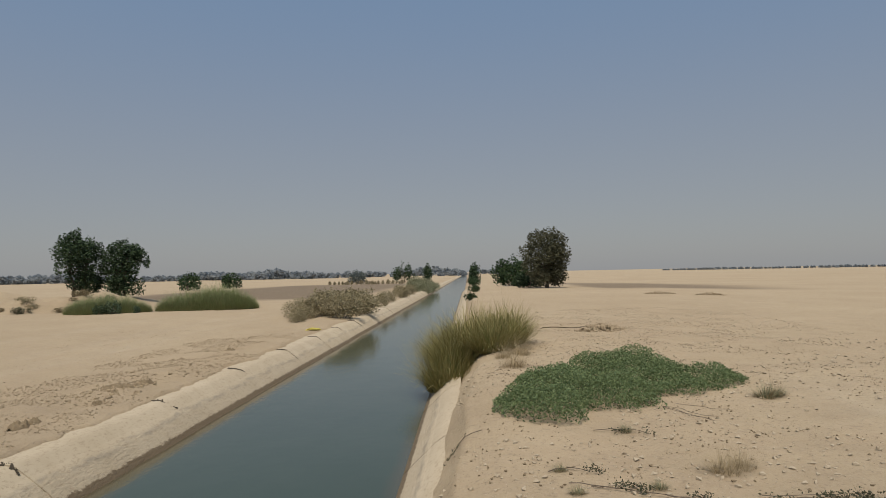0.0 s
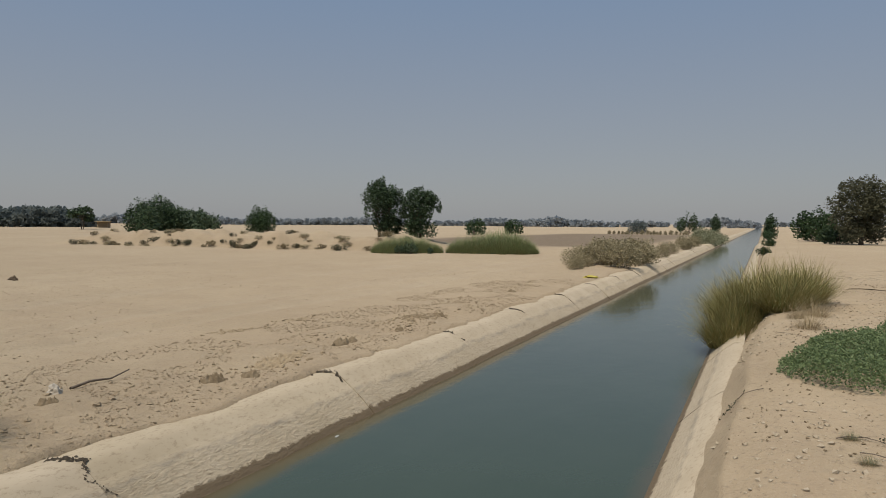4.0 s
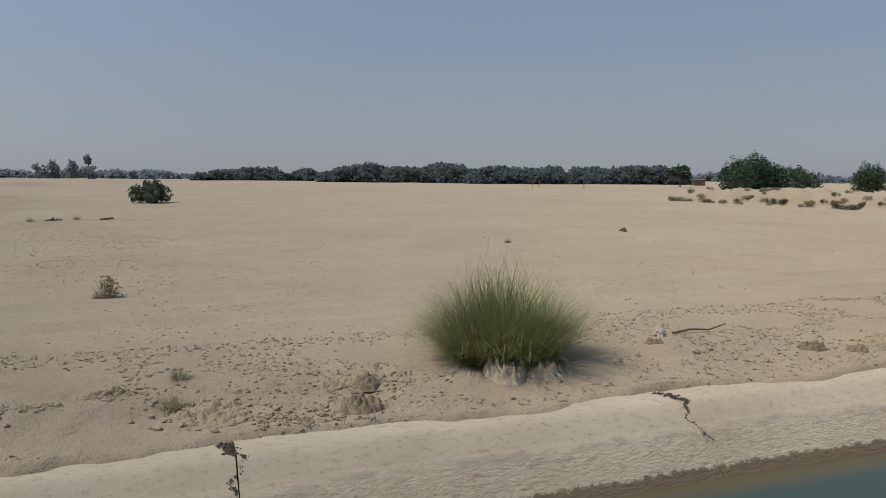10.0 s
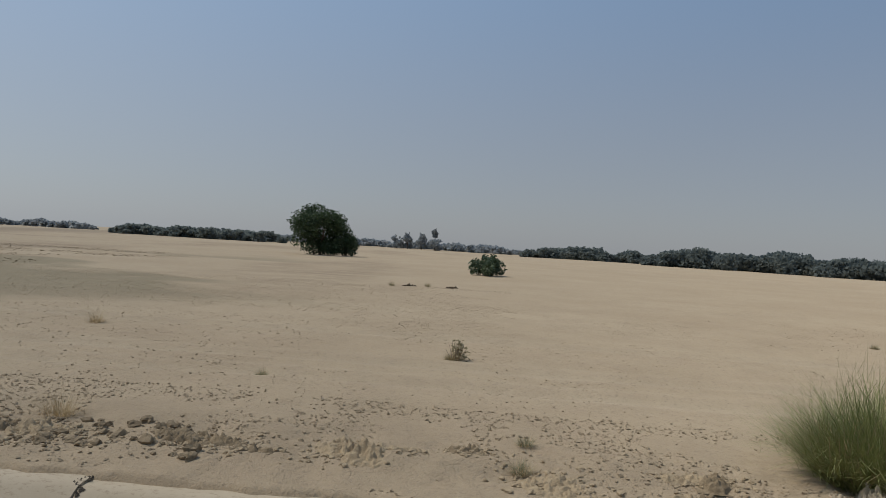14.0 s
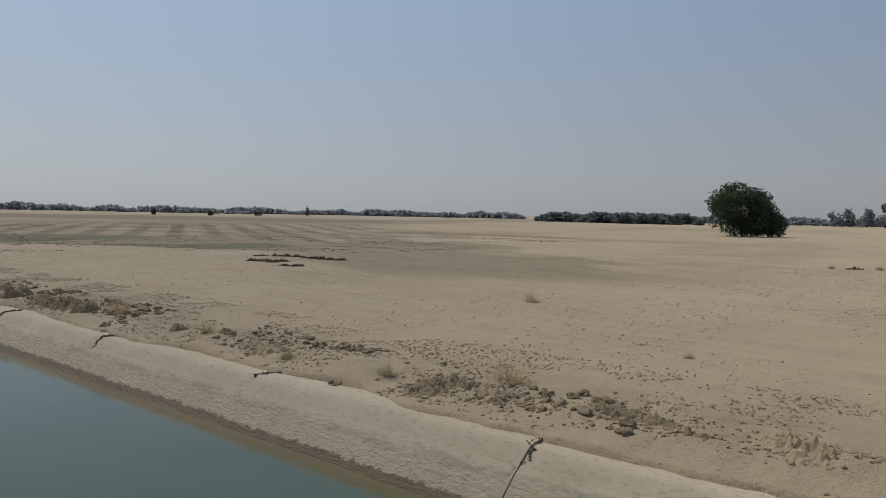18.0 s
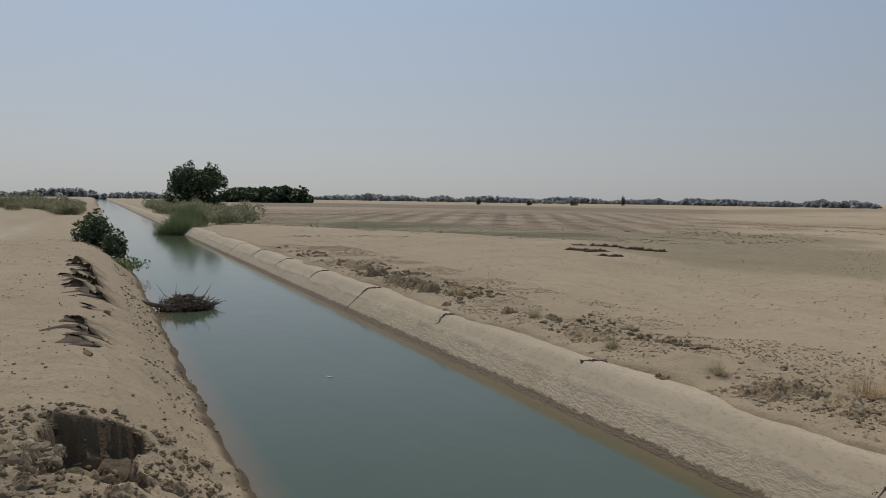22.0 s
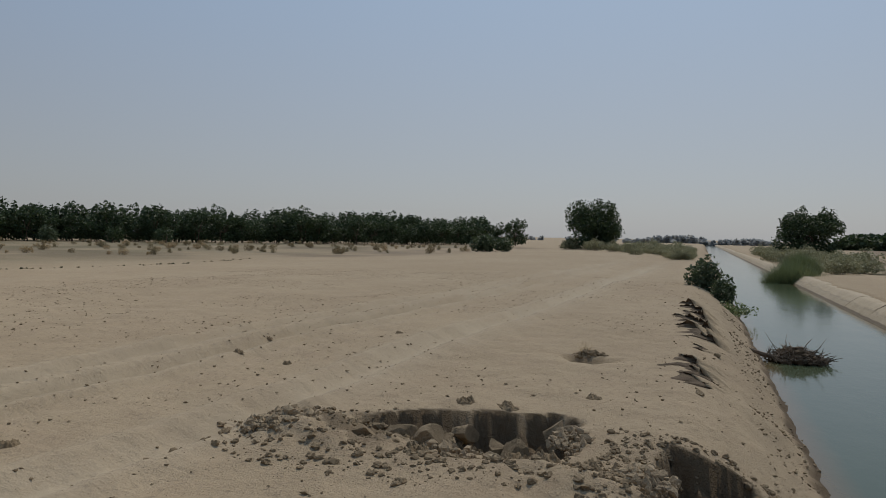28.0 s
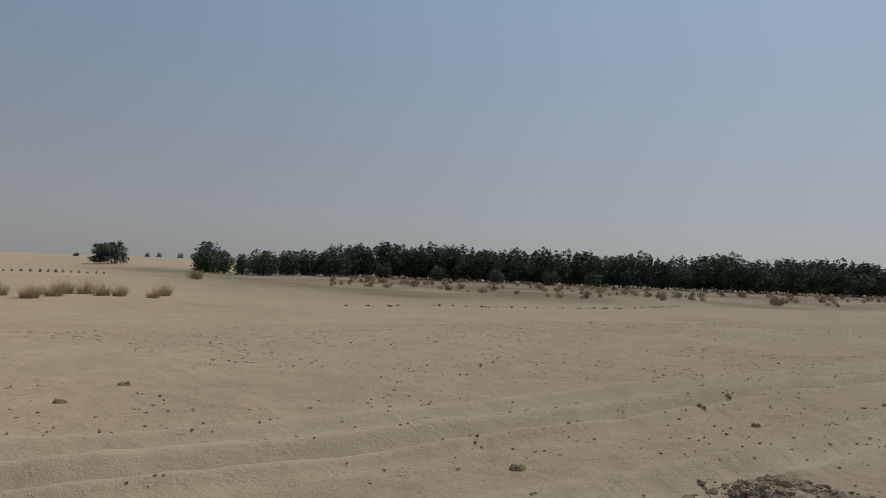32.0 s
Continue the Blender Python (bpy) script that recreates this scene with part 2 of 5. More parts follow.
CLAY = plain_material("pale_clay", (0.42, 0.338, 0.235), (0.51, 0.42, 0.305), 12, 0.95, 0.02)
STICK = plain_material("dead_wood", (0.12, 0.09, 0.065), (0.24, 0.19, 0.14), 20, 0.9, 0.01)
STONE = plain_material("white_stone", (0.40, 0.345, 0.27), (0.52, 0.46, 0.375), 15, 0.9, 0.01)
RAG = plain_material("yellow_rag", (0.45, 0.36, 0.06), (0.55, 0.46, 0.12), 12, 0.8, 0.02)
FOAM = plain_material("pale_foam", (0.36, 0.36, 0.32), (0.48, 0.48, 0.44), 30, 0.7, 0.01)
LEAF_DARK = leaf_material("dark_leaves", (0.022, 0.042, 0.020), (0.066, 0.100, 0.042))
LEAF_TREE = leaf_material("tree_leaves", (0.024, 0.046, 0.018), (0.066, 0.105, 0.040))
LEAF_OLIVE = leaf_material("olive_leaves", (0.052, 0.055, 0.030), (0.115, 0.108, 0.058))
LEAF_GREY = leaf_material("dusty_leaves", (0.20, 0.168, 0.090), (0.40, 0.335, 0.20))
# leaves greyed and lightened to paint distance haze into them
LEAF_FAR_HAZED = leaf_material("hazy_far_leaves", (0.150, 0.174, 0.160), (0.190, 0.215, 0.198), 0.9, 0.5)
# aerial haze is put into this base colour, far paler than real foliage
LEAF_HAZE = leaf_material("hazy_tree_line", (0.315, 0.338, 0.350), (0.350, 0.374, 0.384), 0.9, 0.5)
LEAF_BIG = leaf_material("broad_leaves", (0.034, 0.056, 0.028), (0.098, 0.132, 0.070))
LEAF_BROWN = leaf_material("brown_leaves", (0.13, 0.098, 0.05), (0.27, 0.21, 0.11))
LEAF_CREEP = leaf_material("creeper_leaves", (0.095, 0.14, 0.058), (0.20, 0.25, 0.105))
GRASS = leaf_material("green_grass", (0.120, 0.145, 0.040), (0.34, 0.345, 0.135))
REED = leaf_material("reed_blades", (0.22, 0.185, 0.062), (0.46, 0.38, 0.165))
TUSSOCK = leaf_material("tussock_blades", (0.20, 0.235, 0.095), (0.38, 0.41, 0.20))
TUSSOCK_DARK = leaf_material("deep_tussock_blades", (0.10, 0.135, 0.062), (0.21, 0.25, 0.125))
LEAF_SAGE = leaf_material("sage_leaves", (0.15, 0.158, 0.085), (0.33, 0.325, 0.195))
STRAW = leaf_material("dry_straw", (0.30, 0.225, 0.125), (0.47, 0.37, 0.22))


# ---- tools for meshes ----
def lattice(ix, iy, seed):
    h = (ix.astype(np.int64) * 374761393 + iy.astype(np.int64) * 668265263 + seed * 974634541) & 0xFFFFFFFF
    h = ((h ^ (h >> 13)) * 1274126177) & 0xFFFFFFFF
    return ((h ^ (h >> 16)) & 0xFFFF) / 65535.0


def value_noise(x, y, seed=0):
    ix, iy = np.floor(x), np.floor(y)
    u, v = x - ix, y - iy
    u, v = u * u * (3 - 2 * u), v * v * (3 - 2 * v)
    a, b = lattice(ix, iy, seed), lattice(ix + 1, iy, seed)
    c, d = lattice(ix, iy + 1, seed), lattice(ix + 1, iy + 1, seed)
    return (a + (b - a) * u) * (1 - v) + (c + (d - c) * u) * v - 0.5


def fbm(x, y, size, octaves=4, seed=0, gain=0.5):
    out, amp = 0 * x, 1.0
    for o in range(octaves):
        out = out + amp * value_noise(x / size + 17.3 * o, y / size - 9.1 * o, seed + o)
        size, amp = size / 2.03, amp * gain
    return out


def step(a, b, v):
    t = np.clip((v - a) / (b - a), 0, 1)
    return t * t * (3 - 2 * t)


def bell(d, w):
    return np.exp(-((d / w) ** 2))


def make_mesh(name, verts, faces, material=None, smooth=True):
    me = bpy.data.meshes.new(name)
    me.from_pydata([tuple(v) for v in verts], [], [tuple(f) for f in faces])
    if smooth:
        me.shade_smooth()
    if material:
        me.materials.append(material)
    return me


def quad_mesh(name, verts, quads, material, smooth=False):
    """A mesh of quads from two arrays."""
    me = bpy.data.meshes.new(name)
    me.vertices.add(len(verts))
    me.vertices.foreach_set("co", np.asarray(verts, np.float32).ravel())
    me.loops.add(quads.size)
    me.loops.foreach_set("vertex_index", np.asarray(quads, np.int32).ravel())
    me.polygons.add(len(quads))
    me.polygons.foreach_set("loop_start", np.arange(0, quads.size, 4, dtype=np.int32))
    me.materials.append(material)
    me.update(calc_edges=True)
    if smooth:
        me.shade_smooth()
    return me


def part(name, data, parent, label=""):
    """One mesh object under a thing or a part."""
    ob = new(name, data)
    ob.parent = parent
    return tagged(ob, label) if label else ob


def thing(name, label, category, at=(0, 0, 0), turn=0.0, group="", kind="", data=None):
    ob = new(name, data)
    ob.matrix_world = pose(*at, 0, 0, turn)
    return tagged(ob, label, category, group, kind)


# ---- the ground: one sheet from the canal bank to the horizon ----
WATER_FAR, WATER_NEAR = -4.80, -1.03
JOINT_0, JOINT_STEP = 0.49, 3.88


def crest(y):
    """Where the near bank's edge runs."""
    return -0.40 + 0.42 * step(4, -9, y) + 0.30 * step(9, 15, y) + 0.5 * step(-20, -44, y) + 0.12 * fbm(y, 0 * y + 3.0, 2.2, 3, 5)


EAST_RUTS = ((6.05, 0.16), (6.95, 0.11), (3.95, 0.09))
WEST_RUTS = ((-10.4, 0.06), (-12.0, 0.06), (-15.6, 0.05))


def east_rut(off, y):
    return off + 0.032 * (y + 4) + 0.22 * fbm(y, 0 * y + off, 9, 2, 21)


def west_rut(off, y):
    return off + 0.35 * fbm(y, 0 * y + 1, 11, 2, 23)


def track_mask(x, y):
    """Sand pressed smooth by wheels."""
    out = 0 * x
    for off, deep in EAST_RUTS:
        out = np.maximum(out, bell(x - east_rut(off, y), 0.46) * step(-60, -30, y) * step(14, 4, y))
    for off, deep in WEST_RUTS:
        out = np.maximum(out, 0.3 * bell(x - west_rut(off, y), 0.5) * step(60, 20, np.abs(y)))
    return out * (0.75 + 0.5 * fbm(x, y, 1.5, 3, 24))


def caves(x, y):
    """How deep the ground has fallen in along the crumbling bank."""
    out = np.zeros(np.shape(x))
    spot = (x > -2.5) & (x < 5.5) & (y > -22) & (y < -3.2)
    if not spot.any():
        return out
    x, y = x[spot], y[spot]
    ragged = 0.12 * fbm(x, y, 0.17, 3, 38, 0.7)
    ex = x + 0.30 * fbm(x, y, 0.9, 4, 31) + ragged
    ey = y + 0.24 * fbm(x, y, 0.7, 4, 32, 0.6) + 0.05 * fbm(x, y, 0.17, 3, 39, 0.7)
    rough = 1 + 1.1 * fbm(x, y, 0.4, 4, 36, 0.7)
    # two chambers under an upright back wall, with a rib of firmer soil between them
    back = -6.50 + 0.55 * step(2.2, 3.2, ex) + 0.30 * fbm(x, y * 0.3, 0.8, 2, 34, 0.5)
    pit = step(back - 0.02, back + 0.05, ey) * step(1.12, 1.22, ex) * step(3.35, 2.75, ex) * step(-4.9, -5.95, ey)
    pit = (0.22 + 0.09 * step(2.3, 1.9, ex)) * pit * (1 - 0.7 * bell(ex - 2.08 - 0.25 * (ey + 6.2), 0.10) * step(-5.3, -6.0, ey))
    hole = step(-0.16, -0.08, ex) * step(0.56, 0.40, ex) * step(-6.0, -5.94, ey) * step(-4.76, -5.0, ey)
    deep = np.maximum(pit, 0.40 * hole) * rough
    deep = np.maximum(deep, 0.16 * bell(ex - 1.6, 0.22) * step(-9.86, -9.78, ey) * step(-9.3, -9.7, ey))
    out[spot] = np.clip(deep, 0, 0.5)
    return out


def field_edge(x, y):
    """How far a place lies inside the south-western stubble field."""
    return -0.894 * (x + 14.2) - 0.447 * (y + 45) + 1.6 * fbm(x, y, 12, 3, 29)


def ground_height(x, y):
    r = np.hypot(x, y)
    near = step(70, 12, r)
    # west of the canal: a flat sand plain with a rough berm behind the lining
    west = 0.47 + 0.10 * fbm(x, y, 9, 3, 1) * step(-6, -11, x) + 0.35 * fbm(x, y, 48, 3, 2) * step(20, 90, r)
    berm = bell(x + 6.7, 0.9)
    west = west + 0.022 * fbm(x, y, 0.7, 4, 17) * near + berm * (0.07 + 0.12 * fbm(x, y, 0.8, 4, 3)) * near + 0.028 * fbm(x, y, 0.35, 3, 9) * step(-9.5, -6.5, x) * near
    # the spoil ridge with shrubs in the north-west
    foot = 42.4 + 0.085 * (x + 25) + 1.3 * fbm(x, 0 * x, 5, 4, 8, 0.6)
    ridge = step(-55, -50, x) * step(-21, -24.5, x) * step(foot - 0.1, foot + 1.5 + 0.8 * fbm(x, 0 * x + 9, 3, 2, 18), y) * step(foot + 15, foot + 5, y)
    west = west + ridge * (0.95 + 0.5 * fbm(x, y, 3.5, 3, 7) + 0.42 * fbm(x, y, 0.9, 3, 27))
    # a low pale dune before the far fields
    way = np.arctan2(-x, y)
    west = west + 0.42 * bell(way - 2.27, 0.13) * bell(r - 105 - 8 * fbm(x, y, 40, 2, 28), 22) + 0.25 * bell(way - 2.05, 0.09) * bell(r - 85, 14)
    # the stubble field lies a little lower than the sand at its edge
    west = west - 0.12 * step(0.0, 0.5, field_edge(x, y)) * step(14, 9, field_edge(x, y)) * step(-60, -50, y) * step(-17, -25, y)
    # east of the canal: the bank, falling to the plain
    east = 0.90 - 0.42 * step(9, 30, x) * step(0.2, 1.0, r / 20) + 0.07 * fbm(x, y, 3.2, 4, 4) + (0.035 * fbm(x, y, 0.9, 3, 16) + 0.022 * fbm(x, y, 0.28, 3, 6)) * near
    east = east + 0.30 * fbm(x, y, 60, 3, 12) * step(30, 90, r)
    # low dunes in the east and north-east
    out = np.arctan2(x, y)
    east = east + 2.0 * step(1.66, 1.80, out) * step(1.95, 1.85, out) * step(90, 260, r) + 0.35 * bell(out - 0.35, 0.45) * step(60, 200, r)
    # wheel ruts along the bank
    for off, deep in EAST_RUTS:
        line = east_rut(off, y)
        east = east - deep * (bell(x - line, 0.17) - 0.6 * bell(np.abs(x - line) - 0.34, 0.11)) * step(-60, -30, y) * step(14, 4, y)
    for off, deep in WEST_RUTS:
        line = west_rut(off, y)
        west = west - deep * (bell(x - line, 0.24) - 0.5 * bell(np.abs(x - line) - 0.46, 0.16)) * step(60, 20, np.abs(y))
    # holes that the bank has caved into, with their spoil
    east = east - caves(x, y)
    spoil = bell(x - 2.9, 0.75) * bell(y + 5.25, 0.55) + 0.8 * bell(x - 0.95, 0.5) * bell(y + 4.75, 0.4)
    east = east + spoil * (0.10 + 0.22 * fbm(x, y, 0.3, 3, 33))
    # the near bank falls to the water
    edge = crest(y)
    foot = WATER_NEAR - 0.28 - 0.16 * step(4, -1, y) - 0.13 * step(0, 4, y)
    fall = np.clip((x - foot) / (edge - foot), 0, 1)
    slope = -0.34 + (east + 0.34) * fall ** (1.08 + 0.40 * step(0.5, 3.5, y)) + (0.05 + 0.05 * step(2, -3, y)) * fbm(x, y, 0.6, 4, 14) * np.sin(np.pi * fall)
    east = np.where(x < edge, slope, east)
    east = east - 0.10 * bell(x - edge, 0.22) * step(60, 20, r)
    # under the water and the lining
    z = np.where(x < -5.2, west, np.where(x < WATER_NEAR - 0.42, -0.6, east))
    rim = -5.53 + 0.40 * fbm(x, y, 1.5, 5, 15)
    lip = step(rim - 0.16, rim + 0.22, x) * (x < -4.9)
    return np.where(x < -5.2, (west + 0.025) * (1 - lip) - 0.3 * lip, z)


RINGS = np.concatenate([[0.005], np.linspace(0.08, 1.5, 36), np.geomspace(1.6, 72, 520), np.geomspace(75, 4200, 78)])
TURNS = 1120
GRID = {}


def heights(x, y):
    """The height of the built ground sheet at many places."""
    x, y = np.asarray(x, float), np.asarray(y, float)
    z, r = GRID["z"], np.hypot(x, y)
    i = np.clip(np.searchsorted(RINGS, r) - 1, 0, len(RINGS) - 2)
    u = np.clip((r - RINGS[i]) / (RINGS[i + 1] - RINGS[i]), 0, 1)
    a = np.mod(np.arctan2(x, y), 2 * np.pi) * TURNS / (2 * np.pi)
    j = np.floor(a).astype(int) % TURNS
    v, k = a - np.floor(a), (j + 1) % TURNS
    return (z[i, j] * (1 - v) + z[i, k] * v) * (1 - u) + (z[i + 1, j] * (1 - v) + z[i + 1, k] * v) * u


def height(x, y):
    return float(heights([x], [y])[0])


def field_masks(x, y, z):
    r = np.hypot(x, y)
    earth = step(-38, -33, x) * step(-9, -12, x) * step(58, 64, y) * step(142, 136, y)
    earth = np.maximum(earth, 0.9 * step(9.5, 12, x) * step(33, 22, x) * step(60, 66, y) * step(96, 84, y))
    # the ploughed and green fields in the south-west
    way = np.degrees(np.arctan2(-x, y)) % 360
    inside = field_edge(x, y)
    south = step(-17, -30, y) * step(176, 170, way)
    ends = step(124, 136, way - 6 * fbm(x, y, 15, 2, 41))
    furrow = step(-0.25, 0.6, np.sin((0.853 * x - 0.522 * y) * 2 * np.pi / 3.2 + 1.2 * fbm(x, y, 30, 2, 43)))
    plough = step(10, 15, inside) * step(120, 95, r) * south * step(129, 139, way)
    earth = np.maximum(earth, plough * (0.30 + 0.6 * furrow))
    earth = np.maximum(earth, 0.85 * step(124, 132, r + 6 * fbm(x, y, 30, 2, 44)) * step(230, 200, r) * step(131.5, 133, way) * step(171, 168, way))
    green = step(0.0, 0.6, inside) * step(17, 10, inside + 4 * fbm(x, y, 8, 3, 48)) * south * ends
    stubble = green * (0.55 + 0.45 * step(-0.15, 0.15, fbm(x * 0.5, y, 6, 4, 42)))
    stubble = np.maximum(stubble, 0.5 * step(18, 26, r) * step(85, 50, r) * step(100, 112, way) * step(150, 134, way) * step(0.02, 0.3, fbm(x * 0.5 + y * 0.3, y * 0.5 - x * 0.9, 9, 4, 45)))
    earth = np.maximum(earth, 0.5 * step(-92, -70, y - 0.4 * x) * step(-40, -60, y - 0.4 * x) * step(-20, -40, x) * step(0, -20, y))
    stubble = np.maximum(stubble, (0.55 + 0.5 * fbm(x, y, 7, 3, 49)) * step(26, 46, x) * step(-12, -28, y) * step(150, 110, r))
    crust = bell(x + 6.8, 1.3) * 0.8 + 0.9 * step(-56, -50, x) * step(-20, -24, x) * bell(y - 43.2 - 0.085 * (x + 25), 1.3) + 0.9 * bell(x - 2.3, 1.1) * bell(y + 5.3, 0.8) + 0.8 * bell(x - 0.2, 0.6) * bell(y + 5.2, 0.9)
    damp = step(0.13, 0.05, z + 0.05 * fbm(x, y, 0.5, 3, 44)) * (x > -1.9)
    # the holes' shade is painted into the soil colour by their depth
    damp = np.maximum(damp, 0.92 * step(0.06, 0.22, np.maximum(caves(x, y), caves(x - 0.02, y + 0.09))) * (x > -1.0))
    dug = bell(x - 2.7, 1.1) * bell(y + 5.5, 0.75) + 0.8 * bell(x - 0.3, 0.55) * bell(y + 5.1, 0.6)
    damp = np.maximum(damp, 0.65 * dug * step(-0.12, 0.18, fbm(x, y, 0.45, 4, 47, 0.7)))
    earth = np.maximum(earth, 0.75 * step(48, 62, r) * step(135, 112, r) * step(18, 30, x) * step(-22, -34, y) * step(-0.2, 0.3, fbm(x, y, 9, 4, 62)))
    far_west = step(-20, -30, y) * step(-8, -14, x)
    far_west = np.maximum(far_west, 0.8 * step(84, 100, way) * step(140, 120, way) * step(16, 26, r))
    strips = (0.12 + 0.88 * far_west) * step(14, 30, r) * step(420, 200, r) * step(0.05 - 0.2 * far_west, 0.2, fbm(x * 0.35, y, 16, 4, 46)) * 0.8
    return np.clip(earth, 0, 1), np.clip(stubble, 0, 1), np.clip(crust, 0, 1), damp, strips, track_mask(x, y)


def build_ground():
    turns, rings = TURNS, RINGS
    a = np.arange(turns) * 2 * np.pi / turns
    x = (rings[:, None] * np.sin(a)).ravel()
    y = (rings[:, None] * np.cos(a)).ravel()
    z = ground_height(x, y)
    GRID["z"] = z.reshape(len(rings), turns)
    n = len(rings)
    i, j = np.meshgrid(np.arange(n - 1), np.arange(turns), indexing="ij")
    k = (j + 1) % turns
    quads = np.stack([i * turns + j, i * turns + k, (i + 1) * turns + k, (i + 1) * turns + j], -1).reshape(-1, 4)[:, ::-1]
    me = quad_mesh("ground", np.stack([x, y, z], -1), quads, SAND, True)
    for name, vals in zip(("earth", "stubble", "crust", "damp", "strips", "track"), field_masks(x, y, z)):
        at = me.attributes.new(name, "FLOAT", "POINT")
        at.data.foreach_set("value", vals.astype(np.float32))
    return tagged(new("ground", me), "pale dry sand plain with wheel ruts and fields", "ground", kind="structure")


build_ground()


# ---- water ----
def build_water():
    ys = np.concatenate([-np.geomspace(900, 10, 30), np.linspace(-9, 9, 10), np.geomspace(10, 900, 30)])
    v = [(x, y, 0.0) for y in ys for x in (-5.0, -0.4)]
    f = [(2 * i, 2 * i + 1, 2 * i + 3, 2 * i + 2) for i in range(len(ys) - 1)]
    tagged(new("water", make_mesh("water", v, f, WATER)), "calm murky grey-green canal water", "water", kind="structure")


build_water()


# ---- concrete lining: one panel after another with open joints ----
def lining_panel(seed, length, rows, broken):
    """A slab with a rounded shoulder; its ends are a little chipped."""
    rnd = random.Random(seed)
    lift, shift = rnd.uniform(-0.008, 0.010), rnd.uniform(-0.010, 0.010)
    cross = [(-6.0, 0.42), (-5.78, 0.458), (-5.62, 0.470), (-5.46, 0.472), (-5.38, 0.462), (-5.33, 0.438), (-5.27, 0.40), (-5.12, 0.295), (-4.96, 0.155), (-4.80, 0.0), (-4.58, -0.21)]
    v, f = [], []
    m = len(cross)
    gap = 0.005
    for i in range(rows + 1):
        s = i / rows
        y = gap + (length - 2 * gap) * s
        end = max(bell(s, 0.012), bell(1 - s, 0.012))
        for c, (x, z) in enumerate(cross):
            w = noise.noise(Vector((x * 2.1, y * 1.3, seed * 7.7)))
            fine = noise.noise(Vector((x * 9, y * 7, seed * 3.1)))
            chip = end * 0.02 * max(0.0, fine) * (1 if broken else 0.35)
            v.append((x + shift + 0.012 * w - chip * (c < 7) * 0.3, y + 0.008 * fine * end, z + lift * (1 if c < 9 else 0) + 0.012 * w + 0.006 * fine - chip))
    for i in range(rows):
        for c in range(m - 1):
            f.append((i * m + c, i * m + c + 1, (i + 1) * m + c + 1, (i + 1) * m + c))
    for i, flip in ((0, True), (rows, False)):
        rim = [v[i * m + c] for c in range(m)]
        base = len(v)
        v += rim + [(x - 0.06, y, z - 0.14) for x, y, z in rim]
        for c in range(m - 1):
            q = (base + c, base + c + 1, base + m + c + 1, base + m + c)
            f.append(q[::-1] if flip else q)
    return make_mesh("lining_panel", v, f, CONCRETE)


def near_panel(seed, length, rows):
    """A slab of the near lining, which the sand of the bank has half buried."""
    cross = [(-1.28, -0.22), (-1.04, 0.0), (-0.90, 0.135), (-0.76, 0.27), (-0.64, 0.385), (-0.52, 0.47), (-0.36, 0.50)]
    m, v, f = len(cross), [], []
    for i in range(rows + 1):
        y = 0.012 + (length - 0.024) * i / rows
        for x, z in cross:
            w = noise.noise(Vector((x * 2.5, y * 1.2, seed * 5.3)))
            v.append((x + 0.012 * w, y, z + 0.012 * w))
    for i in range(rows):
        f += [(i * m + c, i * m + c + 1, (i + 1) * m + c + 1, (i + 1) * m + c)[::-1] for c in range(m - 1)]
    n = len(v)
    v += [(x + 0.1, y, z - 0.1) for x, y, z in v]
    f += [tuple(n + k for k in q[::-1]) for q in f]
    return make_mesh("lining_panel", v, f, CONCRETE)


lining = thing("canal_lining", "weathered pale concrete canal lining with cracked open joints", "canal lining", kind="structure")
shapes = {}
for i in range(-24, 25):
    near = -6 <= i <= 7
    key = i if near else 100 + i % 4
    if key not in shapes:
        shapes[key] = lining_panel(key, JOINT_STEP, 60 if near else 14, near)
    slab = part("lining_panel", shapes[key], lining)
    slab.location = (0, JOINT_0 + JOINT_STEP * i, 0)
near_shapes = [near_panel(k, JOINT_STEP, 16) for k in range(4)]
for i in range(0, 22):
    slab = part("lining_panel", near_shapes[i % 4], lining)
    slab.location = (-0.13, JOINT_0 + 1.2 + JOINT_STEP * i, 0)
for side, start in ((-1, JOINT_0 - 24 * JOINT_STEP), (1, JOINT_0 + 25 * JOINT_STEP)):
    for i in range(20):
        slab = part("lining_panel", shapes[100 + i % 4], lining)
        slab.location = (0, start + side * 40.0 * (i + (side < 0)), 0)
        slab.scale = (1, 40.0 / JOINT_STEP, 1)


